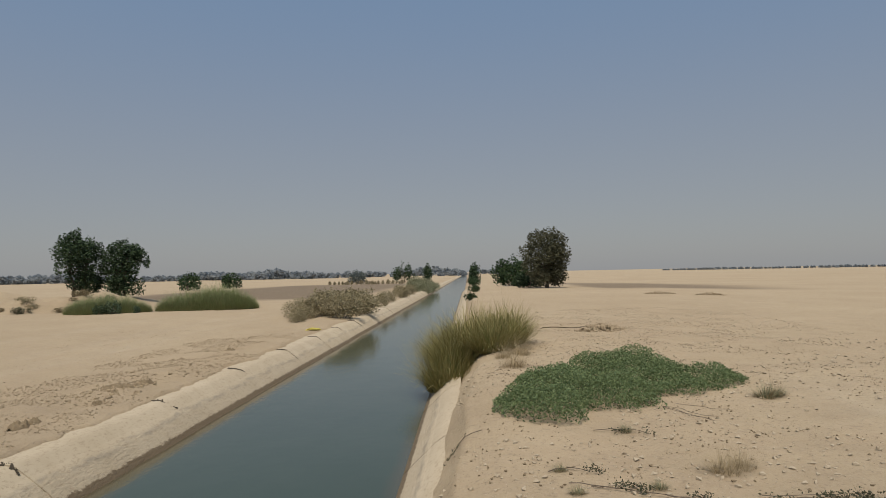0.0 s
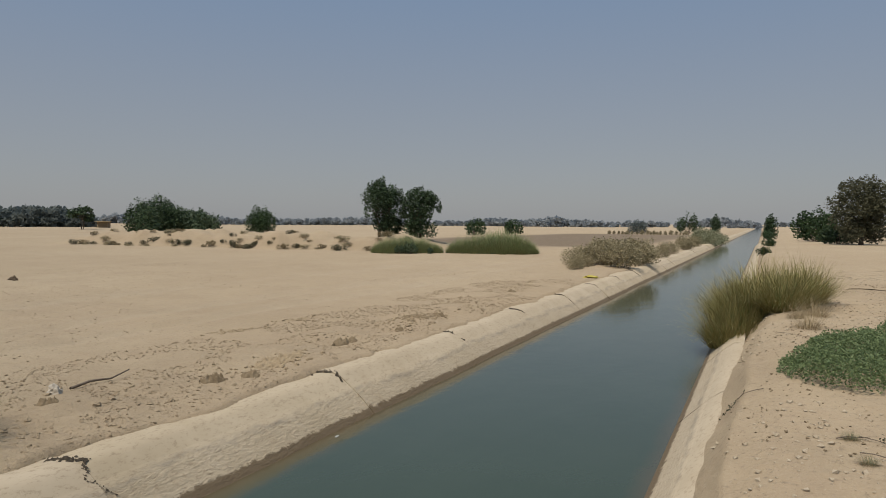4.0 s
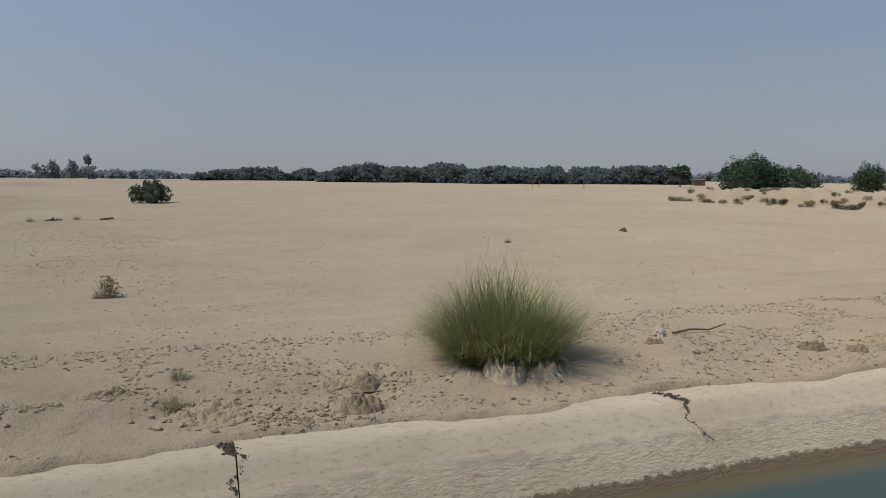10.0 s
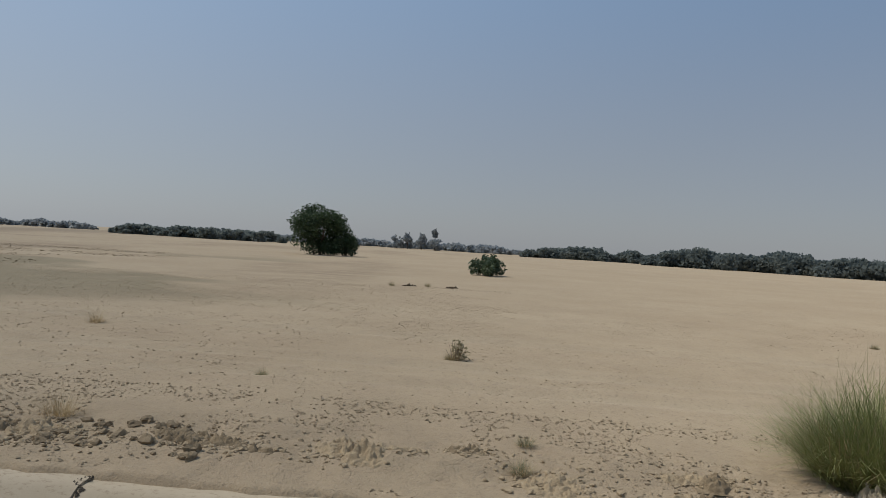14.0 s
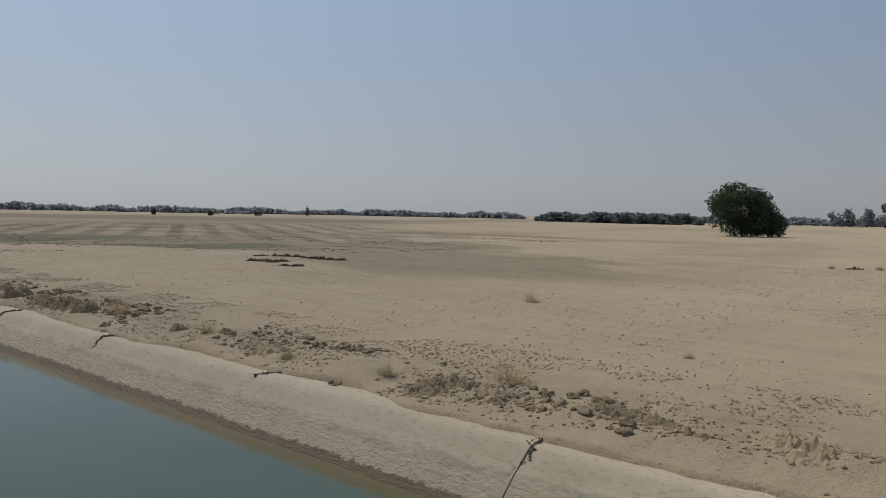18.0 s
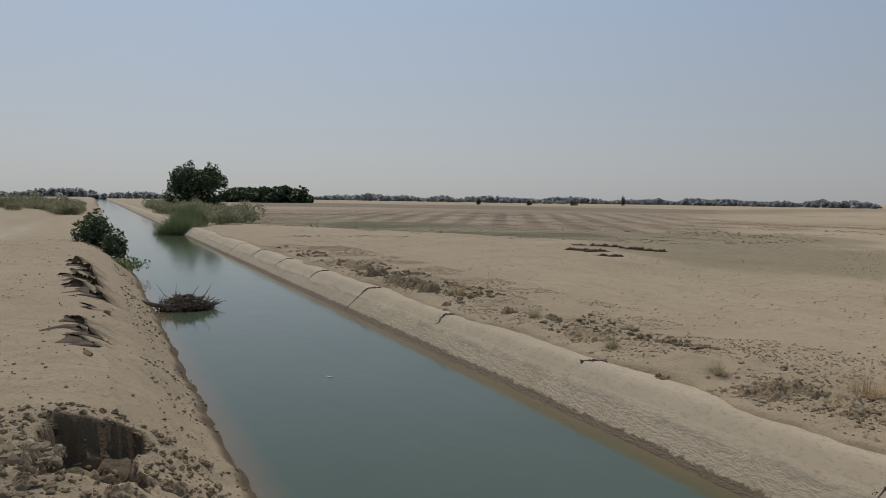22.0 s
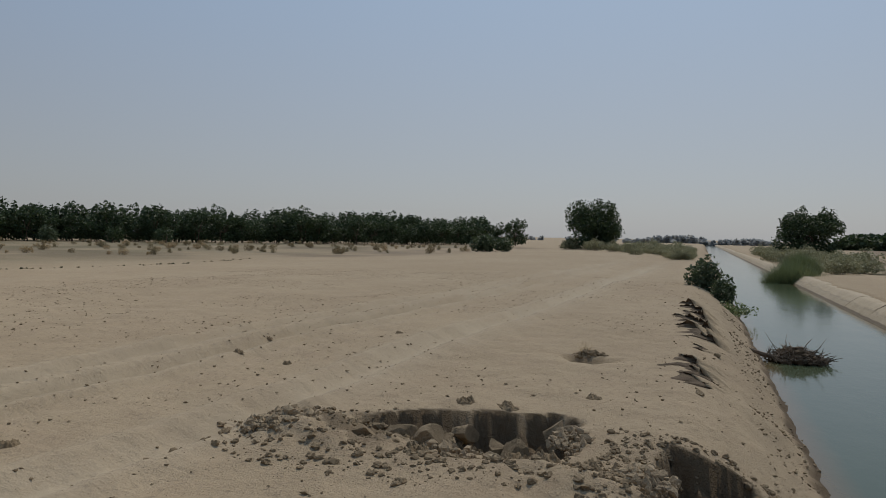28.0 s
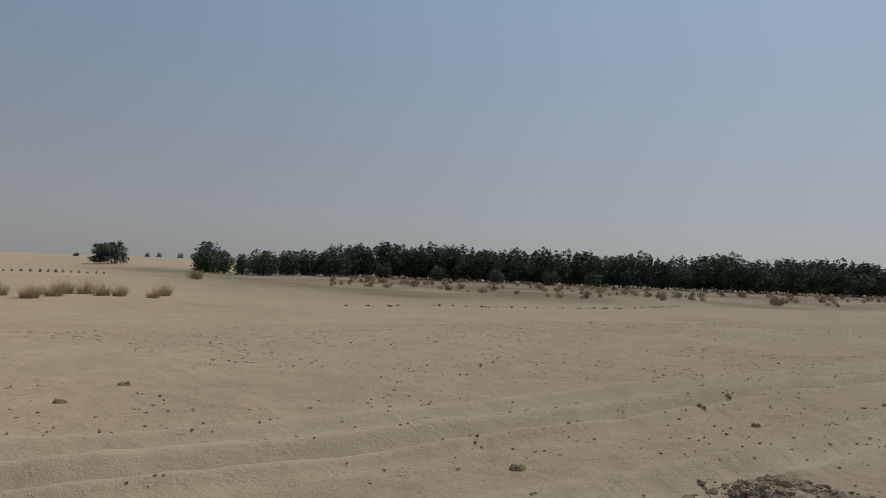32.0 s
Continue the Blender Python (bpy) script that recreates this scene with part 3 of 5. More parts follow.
def crack_mesh(seed):
    """Dirt and crumbs packed into an open joint that wanders down the slab."""
    rng = np.random.default_rng(seed)
    line = [(-5.66, 0.466), (-5.50, 0.474), (-5.38, 0.465), (-5.30, 0.420), (-5.20, 0.353), (-5.10, 0.280), (-5.0, 0.192)]
    reach = rng.uniform(3.2, 6.0)
    v, f, drift = [], [], 0.0
    for k in range(170):
        t = rng.uniform(0, reach) if k % 3 else rng.uniform(0, 2.6)
        i = min(int(t), 5)
        u = t - i
        x, z = (line[i][c] * (1 - u) + line[i + 1][c] * u for c in (0, 1))
        y = 0.05 * math.sin(t * 1.7 + seed) + 0.02 * math.sin(t * 5 + seed) + rng.normal() * (0.012 + 0.02 * (t < 1.5))
        r = rng.uniform(0.006, 0.019) * (1.25 - 0.14 * t)
        n = len(v)
        for d in ((1, 0, 0), (-1, 0, 0), (0, 1, 0), (0, -1, 0), (0, 0, 1), (0, 0, -0.6)):
            q = r * rng.uniform(0.5, 1.5)
            v.append((x + d[0] * q, y + d[1] * q, z + d[2] * q * 0.8))
        f += [tuple(n + e for e in q) for q in ((0, 2, 4), (2, 1, 4), (1, 3, 4), (3, 0, 4), (2, 0, 5), (1, 2, 5), (3, 1, 5), (0, 3, 5))]
    return make_mesh("joint_dirt", v, f, DIRT, False)


for i in range(-7, 9):
    crack = part("joint_dirt", crack_mesh(500 + i), lining, "dark dirt packed into the open joint")
    crack.location = (0, JOINT_0 + JOINT_STEP * i, 0.006)


# ---- plants ----
def tube(points, radii, sides=6):
    """Verts and faces of a tapered tube along points."""
    v, f = [], []
    pts = [Vector(p) for p in points]
    for i, p in enumerate(pts):
        d = (pts[min(i + 1, len(pts) - 1)] - pts[max(i - 1, 0)]).normalized()
        a = d.orthogonal().normalized()
        b = d.cross(a)
        for s in range(sides):
            t = 2 * math.pi * s / sides
            v.append(p + (a * math.cos(t) + b * math.sin(t)) * radii[i])
    for i in range(len(pts) - 1):
        for s in range(sides):
            u = (s + 1) % sides
            f.append((i * sides + s, i * sides + u, (i + 1) * sides + u, (i + 1) * sides + s))
    f.append(tuple(range((len(pts) - 1) * sides, len(pts) * sides)))
    return v, f


def join(pieces):
    v, f = [], []
    for pv, pf in pieces:
        n = len(v)
        v += [tuple(p) for p in pv]
        f += [tuple(n + k for k in q) for q in pf]
    return v, f


def leaves(rng, centres, size, droop=0.2, wide=0.45):
    """Rhombic leaves, turned every way, round the given centres."""
    n = len(centres)
    d = rng.normal(size=(n, 3))
    d[:, 2] = d[:, 2] * 0.7 - droop
    d /= np.linalg.norm(d, axis=1)[:, None]
    w = np.cross(d, rng.normal(size=(n, 3)))
    w /= np.linalg.norm(w, axis=1)[:, None] + 1e-9
    s = (size * rng.uniform(0.6, 1.4, n))[:, None]
    up = np.cross(d, w) * s * 0.12
    v = np.stack([centres - d * s, centres + w * s * wide + up, centres + d * s, centres - w * s * wide + up], 1).reshape(-1, 3)
    return v, np.arange(4 * n).reshape(-1, 4)


def blob_points(rng, blobs, count):
    """Points in lumps, denser towards the skin, with ragged outlines."""
    vol = np.array([b[3] * b[4] * b[5] for b in blobs]) ** 0.72
    pick = rng.choice(len(blobs), count, p=vol / vol.sum())
    b = np.array(blobs)[pick]
    d = rng.normal(size=(count, 3))
    d /= np.linalg.norm(d, axis=1)[:, None]
    rad = 0.40 + 0.55 * rng.uniform(0, 1, count) ** 0.6
    rag = 1 + 0.3 * value_noise(d[:, 0] * 3 + pick * 5.1, d[:, 1] * 3 + d[:, 2] * 2.3, 5)
    return b[:, :3] + d * b[:, 3:] * (rad * rag)[:, None]


def crown_lumps(rng, width, top, low, lumps, lean=0.0, spread=0.34):
    """Lumps of a crown that starts at low and ends at top."""
    out = []
    mid, tall = (top + low) / 2, (top - low) / 2
    for i in range(lumps):
        a, u = rng.uniform(0, 2 * math.pi), rng.uniform(-0.9, 0.9)
        q = math.sqrt(max(0.0, 1 - abs(u) ** 2.2)) * width / 2 * rng.uniform(0.35, 0.78)
        s = rng.uniform(0.75, 1.25) * spread
        if i % 5 == 4:
            u, q = -0.95, width * rng.uniform(0.18, 0.30)
        out.append((q * math.cos(a) + lean * u, q * math.sin(a), mid + u * tall * 0.74, s * width * 0.62, s * width * 0.62, s * tall * 1.0))
    return out


def tree_parts(seed, width, tall, low, lumps, count, leaf, material, stems=1, fat=0.028, droop=0.2, shoots=14):
    """Meshes of a trunk with limbs and of a crown, standing at the origin."""
    rng = np.random.default_rng(seed)
    blobs = crown_lumps(rng, width, tall, low, lumps)
    for k in range(shoots):
        a, u = rng.uniform(0, 2 * math.pi), rng.uniform(0.1, 1.0)
        q = width * 0.46 * math.sqrt(max(0.05, 1 - u ** 2)) * rng.uniform(0.75, 1.1)
        blobs.append((q * math.cos(a), q * math.sin(a), (tall + low) / 2 + u * (tall - low) * 0.46, width * rng.uniform(0.05, 0.09), width * rng.uniform(0.05, 0.09), tall * rng.uniform(0.08, 0.15)))
    pieces = []
    for s in range(stems):
        off = Vector((rng.uniform(-0.5, 0.5), rng.uniform(-0.5, 0.5), 0)) * (width * 0.18 if stems > 1 else 0)
        fork = off * 1.6 + Vector((rng.uniform(-0.1, 0.1) * tall * 0.3, rng.uniform(-0.1, 0.1) * tall * 0.3, max(low, 0.25 * tall) + 0.08 * tall))
        r = fat * tall / math.sqrt(stems)
        pieces.append(tube([off + Vector((0, 0, -0.15)), off + Vector((0, 0, 0.06 * tall)), (off + fork) / 2 + Vector((0.03 * tall, 0, 0)), fork], [r * 1.5, r * 1.1, r, r * 0.8], 8))
        for b in blobs[s::stems][:7]:
            c = Vector(b[:3])
            k = (fork + c) / 2 + Vector((0, 0, 0.08 * tall))
            pieces.append(tube([fork, k, c], [r * 0.6, r * 0.4, r * 0.15], 5))
    v, f = join(pieces)
    trunk = make_mesh("trunk", v, f, BARK)
    lv, lq = leaves(rng, blob_points(rng, blobs, count), leaf, droop)
    lv[:, 2] = np.maximum(lv[:, 2], 0.02)
    return trunk, quad_mesh("crown", lv, lq, material)


def plant_tree(name, label, category, x, y, meshes, turn=0.0, size=1.0, group="", sink=0.0):
    ob = thing(name, label, category, (x, y, height(x, y) - sink), turn, group)
    part("trunk", meshes[0], ob)
    part("crown", meshes[1], ob)
    ob.scale = (size, size, size)
    return ob


def shrub_mesh(seed, width, deep, tall, lumps, count, leaf, material, name="foliage", droop=0.0):
    rng = np.random.default_rng(seed)
    blobs = []
    for i in range(lumps):
        a, q = rng.uniform(0, 2 * math.pi), math.sqrt(rng.uniform(0, 1)) * 0.72
        h = tall * (0.32 + 0.36 * (1 - q * q) * rng.uniform(0.7, 1.15))
        blobs.append((q * width / 2 * math.cos(a), q * deep / 2 * math.sin(a), h * 0.72, width * 0.5 * rng.uniform(0.26, 0.42), deep * 0.5 * rng.uniform(0.26, 0.42), h * 0.72))
    v, q = leaves(rng, blob_points(rng, blobs, count), leaf, droop)
    v[:, 2] = np.maximum(v[:, 2], 0.01)
    return quad_mesh(name, v, q, material)


def stems_mesh(seed, width, deep, tall, count, thick=0.02):
    rng = np.random.default_rng(seed)
    pieces = []
    for i in range(count):
        a, q = rng.uniform(0, 2 * math.pi), rng.uniform(0.2, 0.8)
        tip = Vector((q * width / 2 * math.cos(a), q * deep / 2 * math.sin(a), tall * rng.uniform(0.45, 0.8)))
        root = Vector((tip.x * 0.3, tip.y * 0.3, -0.08))
        pieces.append(tube([root, (root + tip) / 2 + Vector((0, 0, 0.08 * tall)), tip], [thick, thick * 0.8, thick * 0.4], 5))
    v, f = join(pieces)
    return make_mesh("stem", v, f, STICK)


def plant_shrub(name, label, x, y, turn, foliage, stems=None, size=1.0, group="", sink=0.03, category="bush"):
    ob = thing(name, label, category, (x, y, height(x, y) - sink), turn, group)
    part("foliage", foliage, ob)
    if stems:
        part("stem", stems, ob)
    ob.scale = (size, size, size)
    return ob


def blades_mesh(seed, count, root, tall, lean, thick, material, squash=1.0, segs=4, curl=0.5, name="grass", dome=0.22):
    """Thin curved blades that fan out from a patch of ground."""
    rng = np.random.default_rng(seed)
    a = rng.uniform(0, 2 * np.pi, count)
    q = np.sqrt(rng.uniform(0, 1, count))
    base = np.stack([np.cos(a) * q * root, np.sin(a) * q * root * squash, np.full(count, -0.03)], -1)
    a2 = a + rng.normal(0, 0.75, count)
    out = np.clip(lean * (0.12 + q * 0.9) + rng.normal(0, 0.17, count), 0.02, 1.45)
    length = tall * (0.45 + 0.7 * rng.uniform(0, 1, count) ** 0.6) * (1.08 - dome * q ** (1 + (dome > 0.3)))
    d = np.stack([np.cos(a2), np.sin(a2) * squash, 0 * a2], -1)
    side = np.stack([-np.sin(a2), np.cos(a2), 0 * a2], -1)
    rows = []
    for s in range(segs + 1):
        t = s / segs
        ang = out * (0.55 + curl * t)
        p = base + length[:, None] * t * (d * np.sin(ang)[:, None] + np.array([0, 0, 1.0]) * np.cos(ang)[:, None])
        p = p + length[:, None] * 0.075 * t * rng.normal(size=(count, 3))
        w = (thick * (1.02 - t) * rng.uniform(0.9, 1.1, count))[:, None]
        rows += [p - side * w, p + side * w]
    v = np.stack(rows, 1)
    n = 2 * (segs + 1)
    one = np.array([(2 * s, 2 * s + 1, 2 * s + 3, 2 * s + 2) for s in range(segs)])
    quads = (np.arange(count)[:, None, None] * n + one[None]).reshape(-1, 4)
    return quad_mesh(name, v.reshape(-1, 3), quads, material)


def plant_grass(name, label, x, y, meshes, turn=0.0, size=1.0, group="", category="grass tuft", sink=0.0):
    ob = thing(name, label, category, (x, y, height(x, y) - sink), turn, group)
    for m in meshes:
        part(m.name.split(".")[0], m, ob)
    ob.scale = (size, size, size)
    return ob


# ---- trees round the plain ----
plant_tree("bank_tree", "round olive-green acacia tree on the sandy bank", "tree", 6.9, 66.0, tree_parts(11, 5.0, 5.5, 0.3, 34, 14000, 0.11, LEAF_OLIVE, 1, shoots=30))
plant_shrub("bank_bush", "dark green bush beside the acacia tree", 4.4, 78.0, 20, shrub_mesh(12, 4.6, 4.6, 3.6, 14, 2600, 0.17, LEAF_TREE), stems_mesh(12, 4, 4, 3.2, 6, 0.05))
plant_shrub("bank_bush", "low dark green bush under the acacia tree", 5.6, 69.5, 70, shrub_mesh(13, 3.2, 3.2, 1.9, 9, 1300, 0.15, LEAF_DARK), stems_mesh(13, 2.6, 2.6, 1.6, 5, 0.04))
plant_tree("ridge_tree", "tall dark green tree behind the spoil ridge", "tree", -27.2, 48.3, tree_parts(21, 3.7, 5.4, 0.3, 22, 8500, 0.10, LEAF_DARK, 2), 40).scale = (1, 1, 0.86)
plant_tree("ridge_tree", "shorter dark green tree next to the tall one", "tree", -24.5, 49.2, tree_parts(22, 3.3, 4.3, 0.1, 20, 7500, 0.10, LEAF_DARK, 2), 110).scale = (1, 1, 0.90)
plant_shrub("ridge_bush", "round green bush behind the spoil ridge", -70.3, 87.0, 0, shrub_mesh(23, 5.6, 5.6, 4.6, 18, 4600, 0.14, LEAF_TREE), stems_mesh(23, 4, 4, 3.6, 6, 0.06))
plant_shrub("ridge_bush", "wide dark green thicket on the spoil ridge", -63.9, 60.4, -46, shrub_mesh(24, 10.2, 7.0, 4.6, 24, 9500, 0.14, LEAF_DARK), stems_mesh(24, 6, 4, 2.6, 8, 0.06), 1.12)
plant_shrub("ridge_bush", "low trailing bush at the end of the thicket", -60.6, 63.4, -44, shrub_mesh(25, 8.4, 5.0, 3.2, 14, 3600, 0.15, LEAF_BIG), stems_mesh(25, 5, 3, 2.0, 6, 0.05), 1.2)
plant_tree("plain_tree", "lone dark green tree on the open sand", "tree", -90.3, -25.5, tree_parts(26, 8.2, 6.7, 0.0, 32, 14000, 0.165, LEAF_DARK, 3))
plant_shrub("plain_bush", "broad-leaved bush on the open sand", -54.0, -2.0, 0, shrub_mesh(27, 4.3, 3.4, 1.75, 13, 2000, 0.13, LEAF_BIG, droop=-0.2), stems_mesh(27, 2.4, 2.4, 1.4, 6, 0.04))
plant_shrub("plain_bush", "dark low bush at the foot of the lone tree", -90.4, -22.3, 30, shrub_mesh(127, 4.8, 4.6, 3.6, 12, 3600, 0.15, LEAF_DARK), stems_mesh(127, 3.6, 3.6, 2.2, 6, 0.06))
plant_tree("canal_tree", "dark green tree beyond the tussock on the canal bank", "tree", -11.9, -94.0, tree_parts(28, 6.6, 5.4, -0.6, 30, 13000, 0.145, LEAF_DARK, 2), 0, 1.15)
plant_tree("track_tree", "spreading dark green tree beside the bank track", "tree", 14.4, -99.0, tree_parts(29, 8.6, 6.8, -0.9, 34, 16000, 0.17, LEAF_DARK, 3), 60)
plant_tree("dune_tree", "dark green tree on a pale dune", "tree", 147.0, -29.0, tree_parts(30, 8.6, 4.3, 0.3, 20, 3000, 0.22, LEAF_DARK, 3), sink=0.1)
plant_shrub("track_bush", "broad-leaved bush at the edge of the track", 22.6, -77.0, 10, shrub_mesh(31, 5.6, 4.4, 2.3, 13, 2300, 0.18, LEAF_BIG), stems_mesh(31, 4, 3, 1.6, 7, 0.05))
for n, (x, y, w, h, mat, leafy) in enumerate(((-40.2, 100, 4.6, 2.7, LEAF_TREE, 0.17), (-38.2, 112, 3.4, 2.6, LEAF_TREE, 0.18), (-14.6, 154, 5.4, 4.3, LEAF_DARK, 0.2), (-10.0, 172, 3.4, 4.2, LEAF_DARK, 0.2), (0.9, 112, 2.7, 3.2, LEAF_DARK, 0.17), (-24, 150, 4.2, 3.0, LEAF_FAR_HAZED, 0.2))):
    plant_shrub("distant_bush", "dark green bush on the far canal plain", x, y, 37 * n, shrub_mesh(40 + n, w, w, h * 1.12, 11, 1200, leafy, mat), stems_mesh(40 + n, w * 0.8, w * 0.8, h * 0.8, 5, 0.05), group="distant bushes")

# scrub along both canal banks
grey = [shrub_mesh(50 + i, 2.6, 2.2, 1.35, 12, 2600, 0.05, LEAF_GREY) for i in range(3)]
grey_stems = [stems_mesh(50 + i, 2.4, 2.0, 1.1, 16, 0.012) for i in range(3)]
for n, (x, y, s) in enumerate(((-6.2, 32.6, 1.05), (-7.7, 36.2, 1.1), (-8.3, 34.2, 0.9), (-6.0, 37.2, 1.1), (-6.9, 36.6, 1.25), (-7.9, 32.6, 0.6), (-7.2, 34.6, 1.15), (-5.9, 35.5, 1.0), (-7.6, 30.6, 0.45), (-6.6, 38.0, 0.9), (-6.0, 44.0, 0.6), (-6.3, 51.0, 0.8), (-5.9, 60.0, 0.9), (-6.4, 68.0, 1.0))):
    plant_shrub("grey_scrub", "dusty grey-green scrub on the canal bank", x, y, 55 * n, grey[n % 3], grey_stems[n % 3], s, "grey scrub on the bank")
sage = [shrub_mesh(65 + i, 2.6, 2.4, 1.3, 11, 2000, 0.06, LEAF_SAGE) for i in range(2)]
green = [shrub_mesh(60 + i, 2.4, 2.4, 1.5, 9, 1100, 0.10, LEAF_TREE) for i in range(2)]
for n, (x, y, s) in enumerate(((-0.2, 45, 0.4), (0.1, 58, 0.5), (0.3, 84, 0.7), (0.3, 96, 0.8))):
    plant_shrub("bank_shrub", "green shrub hanging over the canal edge", x, y, 80 * n, green[n % 2], grey_stems[n % 3], s, "green shrubs on the bank")
for n, (x, y, s) in enumerate(((-5.6, 80, 1.3), (-6.4, 84, 1.5), (-5.5, 88, 1.4), (-6.9, 92, 1.3), (-5.7, 97, 1.2))):
    plant_shrub("sage_scrub", "pale green scrub where the canal narrows", x, y, 70 * n, sage[n % 2], grey_stems[n % 3], s, "grey scrub on the bank")
for n in range(34):
    y = -53 - 1.9 * n + random.uniform(-1, 1)
    x = -6.2 - random.uniform(0, 2.6) - 1.6 * (n % 3)
    plant_shrub("sage_scrub", "dusty sage-green scrub on the canal bank", x, y, 70 * n, sage[n % 2], grey_stems[n % 3], random.uniform(0.85, 1.45), "grey scrub on the bank")
for n in range(40):
    y = -56 - 1.1 * n + random.uniform(-1, 1)
    x = random.uniform(0.8, 2.4) + max(0, -58 - y) * random.uniform(0, 0.42)
    plant_shrub("grey_scrub", "dusty sage-green scrub beside the bank track", x, y, 70 * n, sage[n % 2], grey_stems[n % 3], random.uniform(0.6, 1.35), "pale scrub by the track")

# ---- grass clumps ----
GREEN_TUFT = [blades_mesh(69, 700, 0.46, 1.12, 1.42, 0.0054, GRASS, 1.0, 4, 0.30, "long_grass"), blades_mesh(70, 3400, 0.44, 1.0, 1.28, 0.0055, GRASS, 1.0, 5, 0.28), blades_mesh(71, 700, 0.45, 1.0, 1.25, 0.0042, STRAW, 1.0, 4, 0.25, "dry_grass")]
plant_grass("grass_clump", "large green needle-grass clump on a mound of clods", -7.05, 3.35, GREEN_TUFT, 0, 0.97).scale = (1.06, 1.06, 1.0)
REED_TUFT = [blades_mesh(72, 900, 0.5, 1.25, 1.15, 0.012, REED, 1.0, 4, 0.4), blades_mesh(73, 700, 0.45, 1.0, 1.0, 0.009, GRASS, 1.0, 4, 0.4, "green_grass")]
for n, (x, y, s) in enumerate(((-0.72, 14.7, 0.85), (-0.5, 15.4, 1.0), (-0.2, 16.0, 0.95), (-0.55, 16.6, 1.0), (-0.7, 17.6, 0.85), (0.25, 15.3, 0.75), (0.5, 16.3, 0.8), (0.1, 14.7, 0.6))):
    plant_grass("reed_clump", "yellow-green reed clump leaning over the canal", x, y, REED_TUFT, 75 * n, s, "reeds on the near bank")
MOUND_TUFT = [blades_mesh(74, 3600, 1.25, 1.45, 0.75, 0.013, TUSSOCK, 1.0, 3, 0.5, dome=0.85), blades_mesh(174, 700, 1.2, 1.3, 0.8, 0.012, STRAW, 1.0, 3, 0.5, "dry_grass", dome=0.85)]
for n, (x, y, s, t) in enumerate(((-23.3, 41.2, 0.55, 15), (-22.5, 41.0, 0.75, 50), (-21.6, 41.4, 0.82, 130), (-20.7, 41.9, 0.72, 90), (-19.9, 42.3, 0.45, 20), (-18.5, 43.2, 0.72, 70), (-17.6, 43.6, 0.85, 160), (-16.8, 44.1, 1.0, 100), (-16.0, 44.4, 1.08, 140), (-15.2, 44.8, 0.95, 10), (-14.5, 45.2, 0.6, 55))):
    plant_grass("green_tussock", "dense green grass tussock at the foot of the ridge", x, y, MOUND_TUFT, t, s, "tussocks at the ridge")
BIG_TUSSOCK = [blades_mesh(75, 9000, 1.35, 1.6, 0.7, 0.02, TUSSOCK_DARK, 1.0, 4, 0.5, dome=0.7)]
plant_grass("canal_tussock", "large rounded green grass tussock at the water", -5.0, -47.6, BIG_TUSSOCK, 0, 1.15)
plant_grass("canal_tussock", "smaller green grass tussock beside the large one", -5.7, -50.4, BIG_TUSSOCK, 90, 0.8)
RIDGE_LEAFY = shrub_mesh(82, 1.9, 1.5, 1.5, 9, 700, 0.085, LEAF_BIG, droop=-0.3)
for n, (x, y, s) in enumerate(((-20.7, 40.3, 0.62), (-21.4, 40.3, 0.5), (-19.6, 41.0, 0.36))):
    plant_shrub("leafy_shrub", "pale green broad-leaved shrub before the tussocks", x, y, 50 * n, RIDGE_LEAFY, stems_mesh(82, 1.2, 1.0, 0.9, 8, 0.02), s, "leafy shrubs at the ridge")
DRY_TUFT = [blades_mesh(76, 260, 0.13, 0.40, 1.15, 0.0022, STRAW, 1.0, 3, 0.5)]
SAGE_TUFT = [blades_mesh(77, 150, 0.07, 0.2, 1.1, 0.003, LEAF_SAGE, 1.0, 3, 0.5), blades_mesh(78, 120, 0.08, 0.22, 1.1, 0.003, STRAW, 1.0, 3, 0.5, "dry_grass")]
for x, y, s in ((0.62, 13.9, 1.25), (0.30, 13.6, 0.9), (0.41, 12.2, 1.15), (1.69, 6.3, 0.75), (1.9, 6.5, 0.6), (-7.1, -4.75, 1.05), (-14.5, -8.95, 1.0), (-6.5, -12.9, 1.0), (1.72, -10.25, 0.55), (-12.7, -1.05, 0.8)):
    plant_grass("dry_tuft", "wispy dry straw-coloured grass tuft on the sand", x, y, DRY_TUFT, 50 * x, s, "dry tufts")
for x, y, s in ((-6.55, 0.05, 0.9), (-7.3, 0.1, 0.8), (-10.1, -3.66, 0.8), (-12.7, -1.15, 0.9), (-6.1, -7.6, 0.9), (-6.3, -6.0, 1.0), (-6.4, -9.9, 1.1), (-19.5, 9.3, 1.0), (-33.2, -5.8, 1.3), (-34.2, -4.2, 1.4), (3.36, 9.55, 1.3), (3.5, 9.6, 1.0), (1.21, 7.68, 0.6), (0.4, 6.4, 0.5), (0.44, 5.73, 0.5), (1.07, 5.91, 0.55)):
    plant_grass("green_sprig", "small half-dry green sprig on the sand", x, y, SAGE_TUFT, 70 * x, s, "sprigs on the sand")

# leafy shrub that grows from the bank over the water
SHRUB = shrub_mesh(80, 1.7, 1.9, 1.8, 14, 1500, 0.09, LEAF_BIG, droop=-0.3)
plant_shrub("leafy_shrub", "dark broad-leaved shrub on the crumbling canal bank", 0.12, -26.8, 0, SHRUB, stems_mesh(80, 1.2, 1.3, 1.2, 12, 0.018), 0.85, sink=0.2)
plant_shrub("leafy_shrub", "smaller broad-leaved shrub leaning over the water", -0.42, -25.2, 130, SHRUB, stems_mesh(80, 1.2, 1.3, 1.2, 12, 0.018), 0.62, sink=0.1)
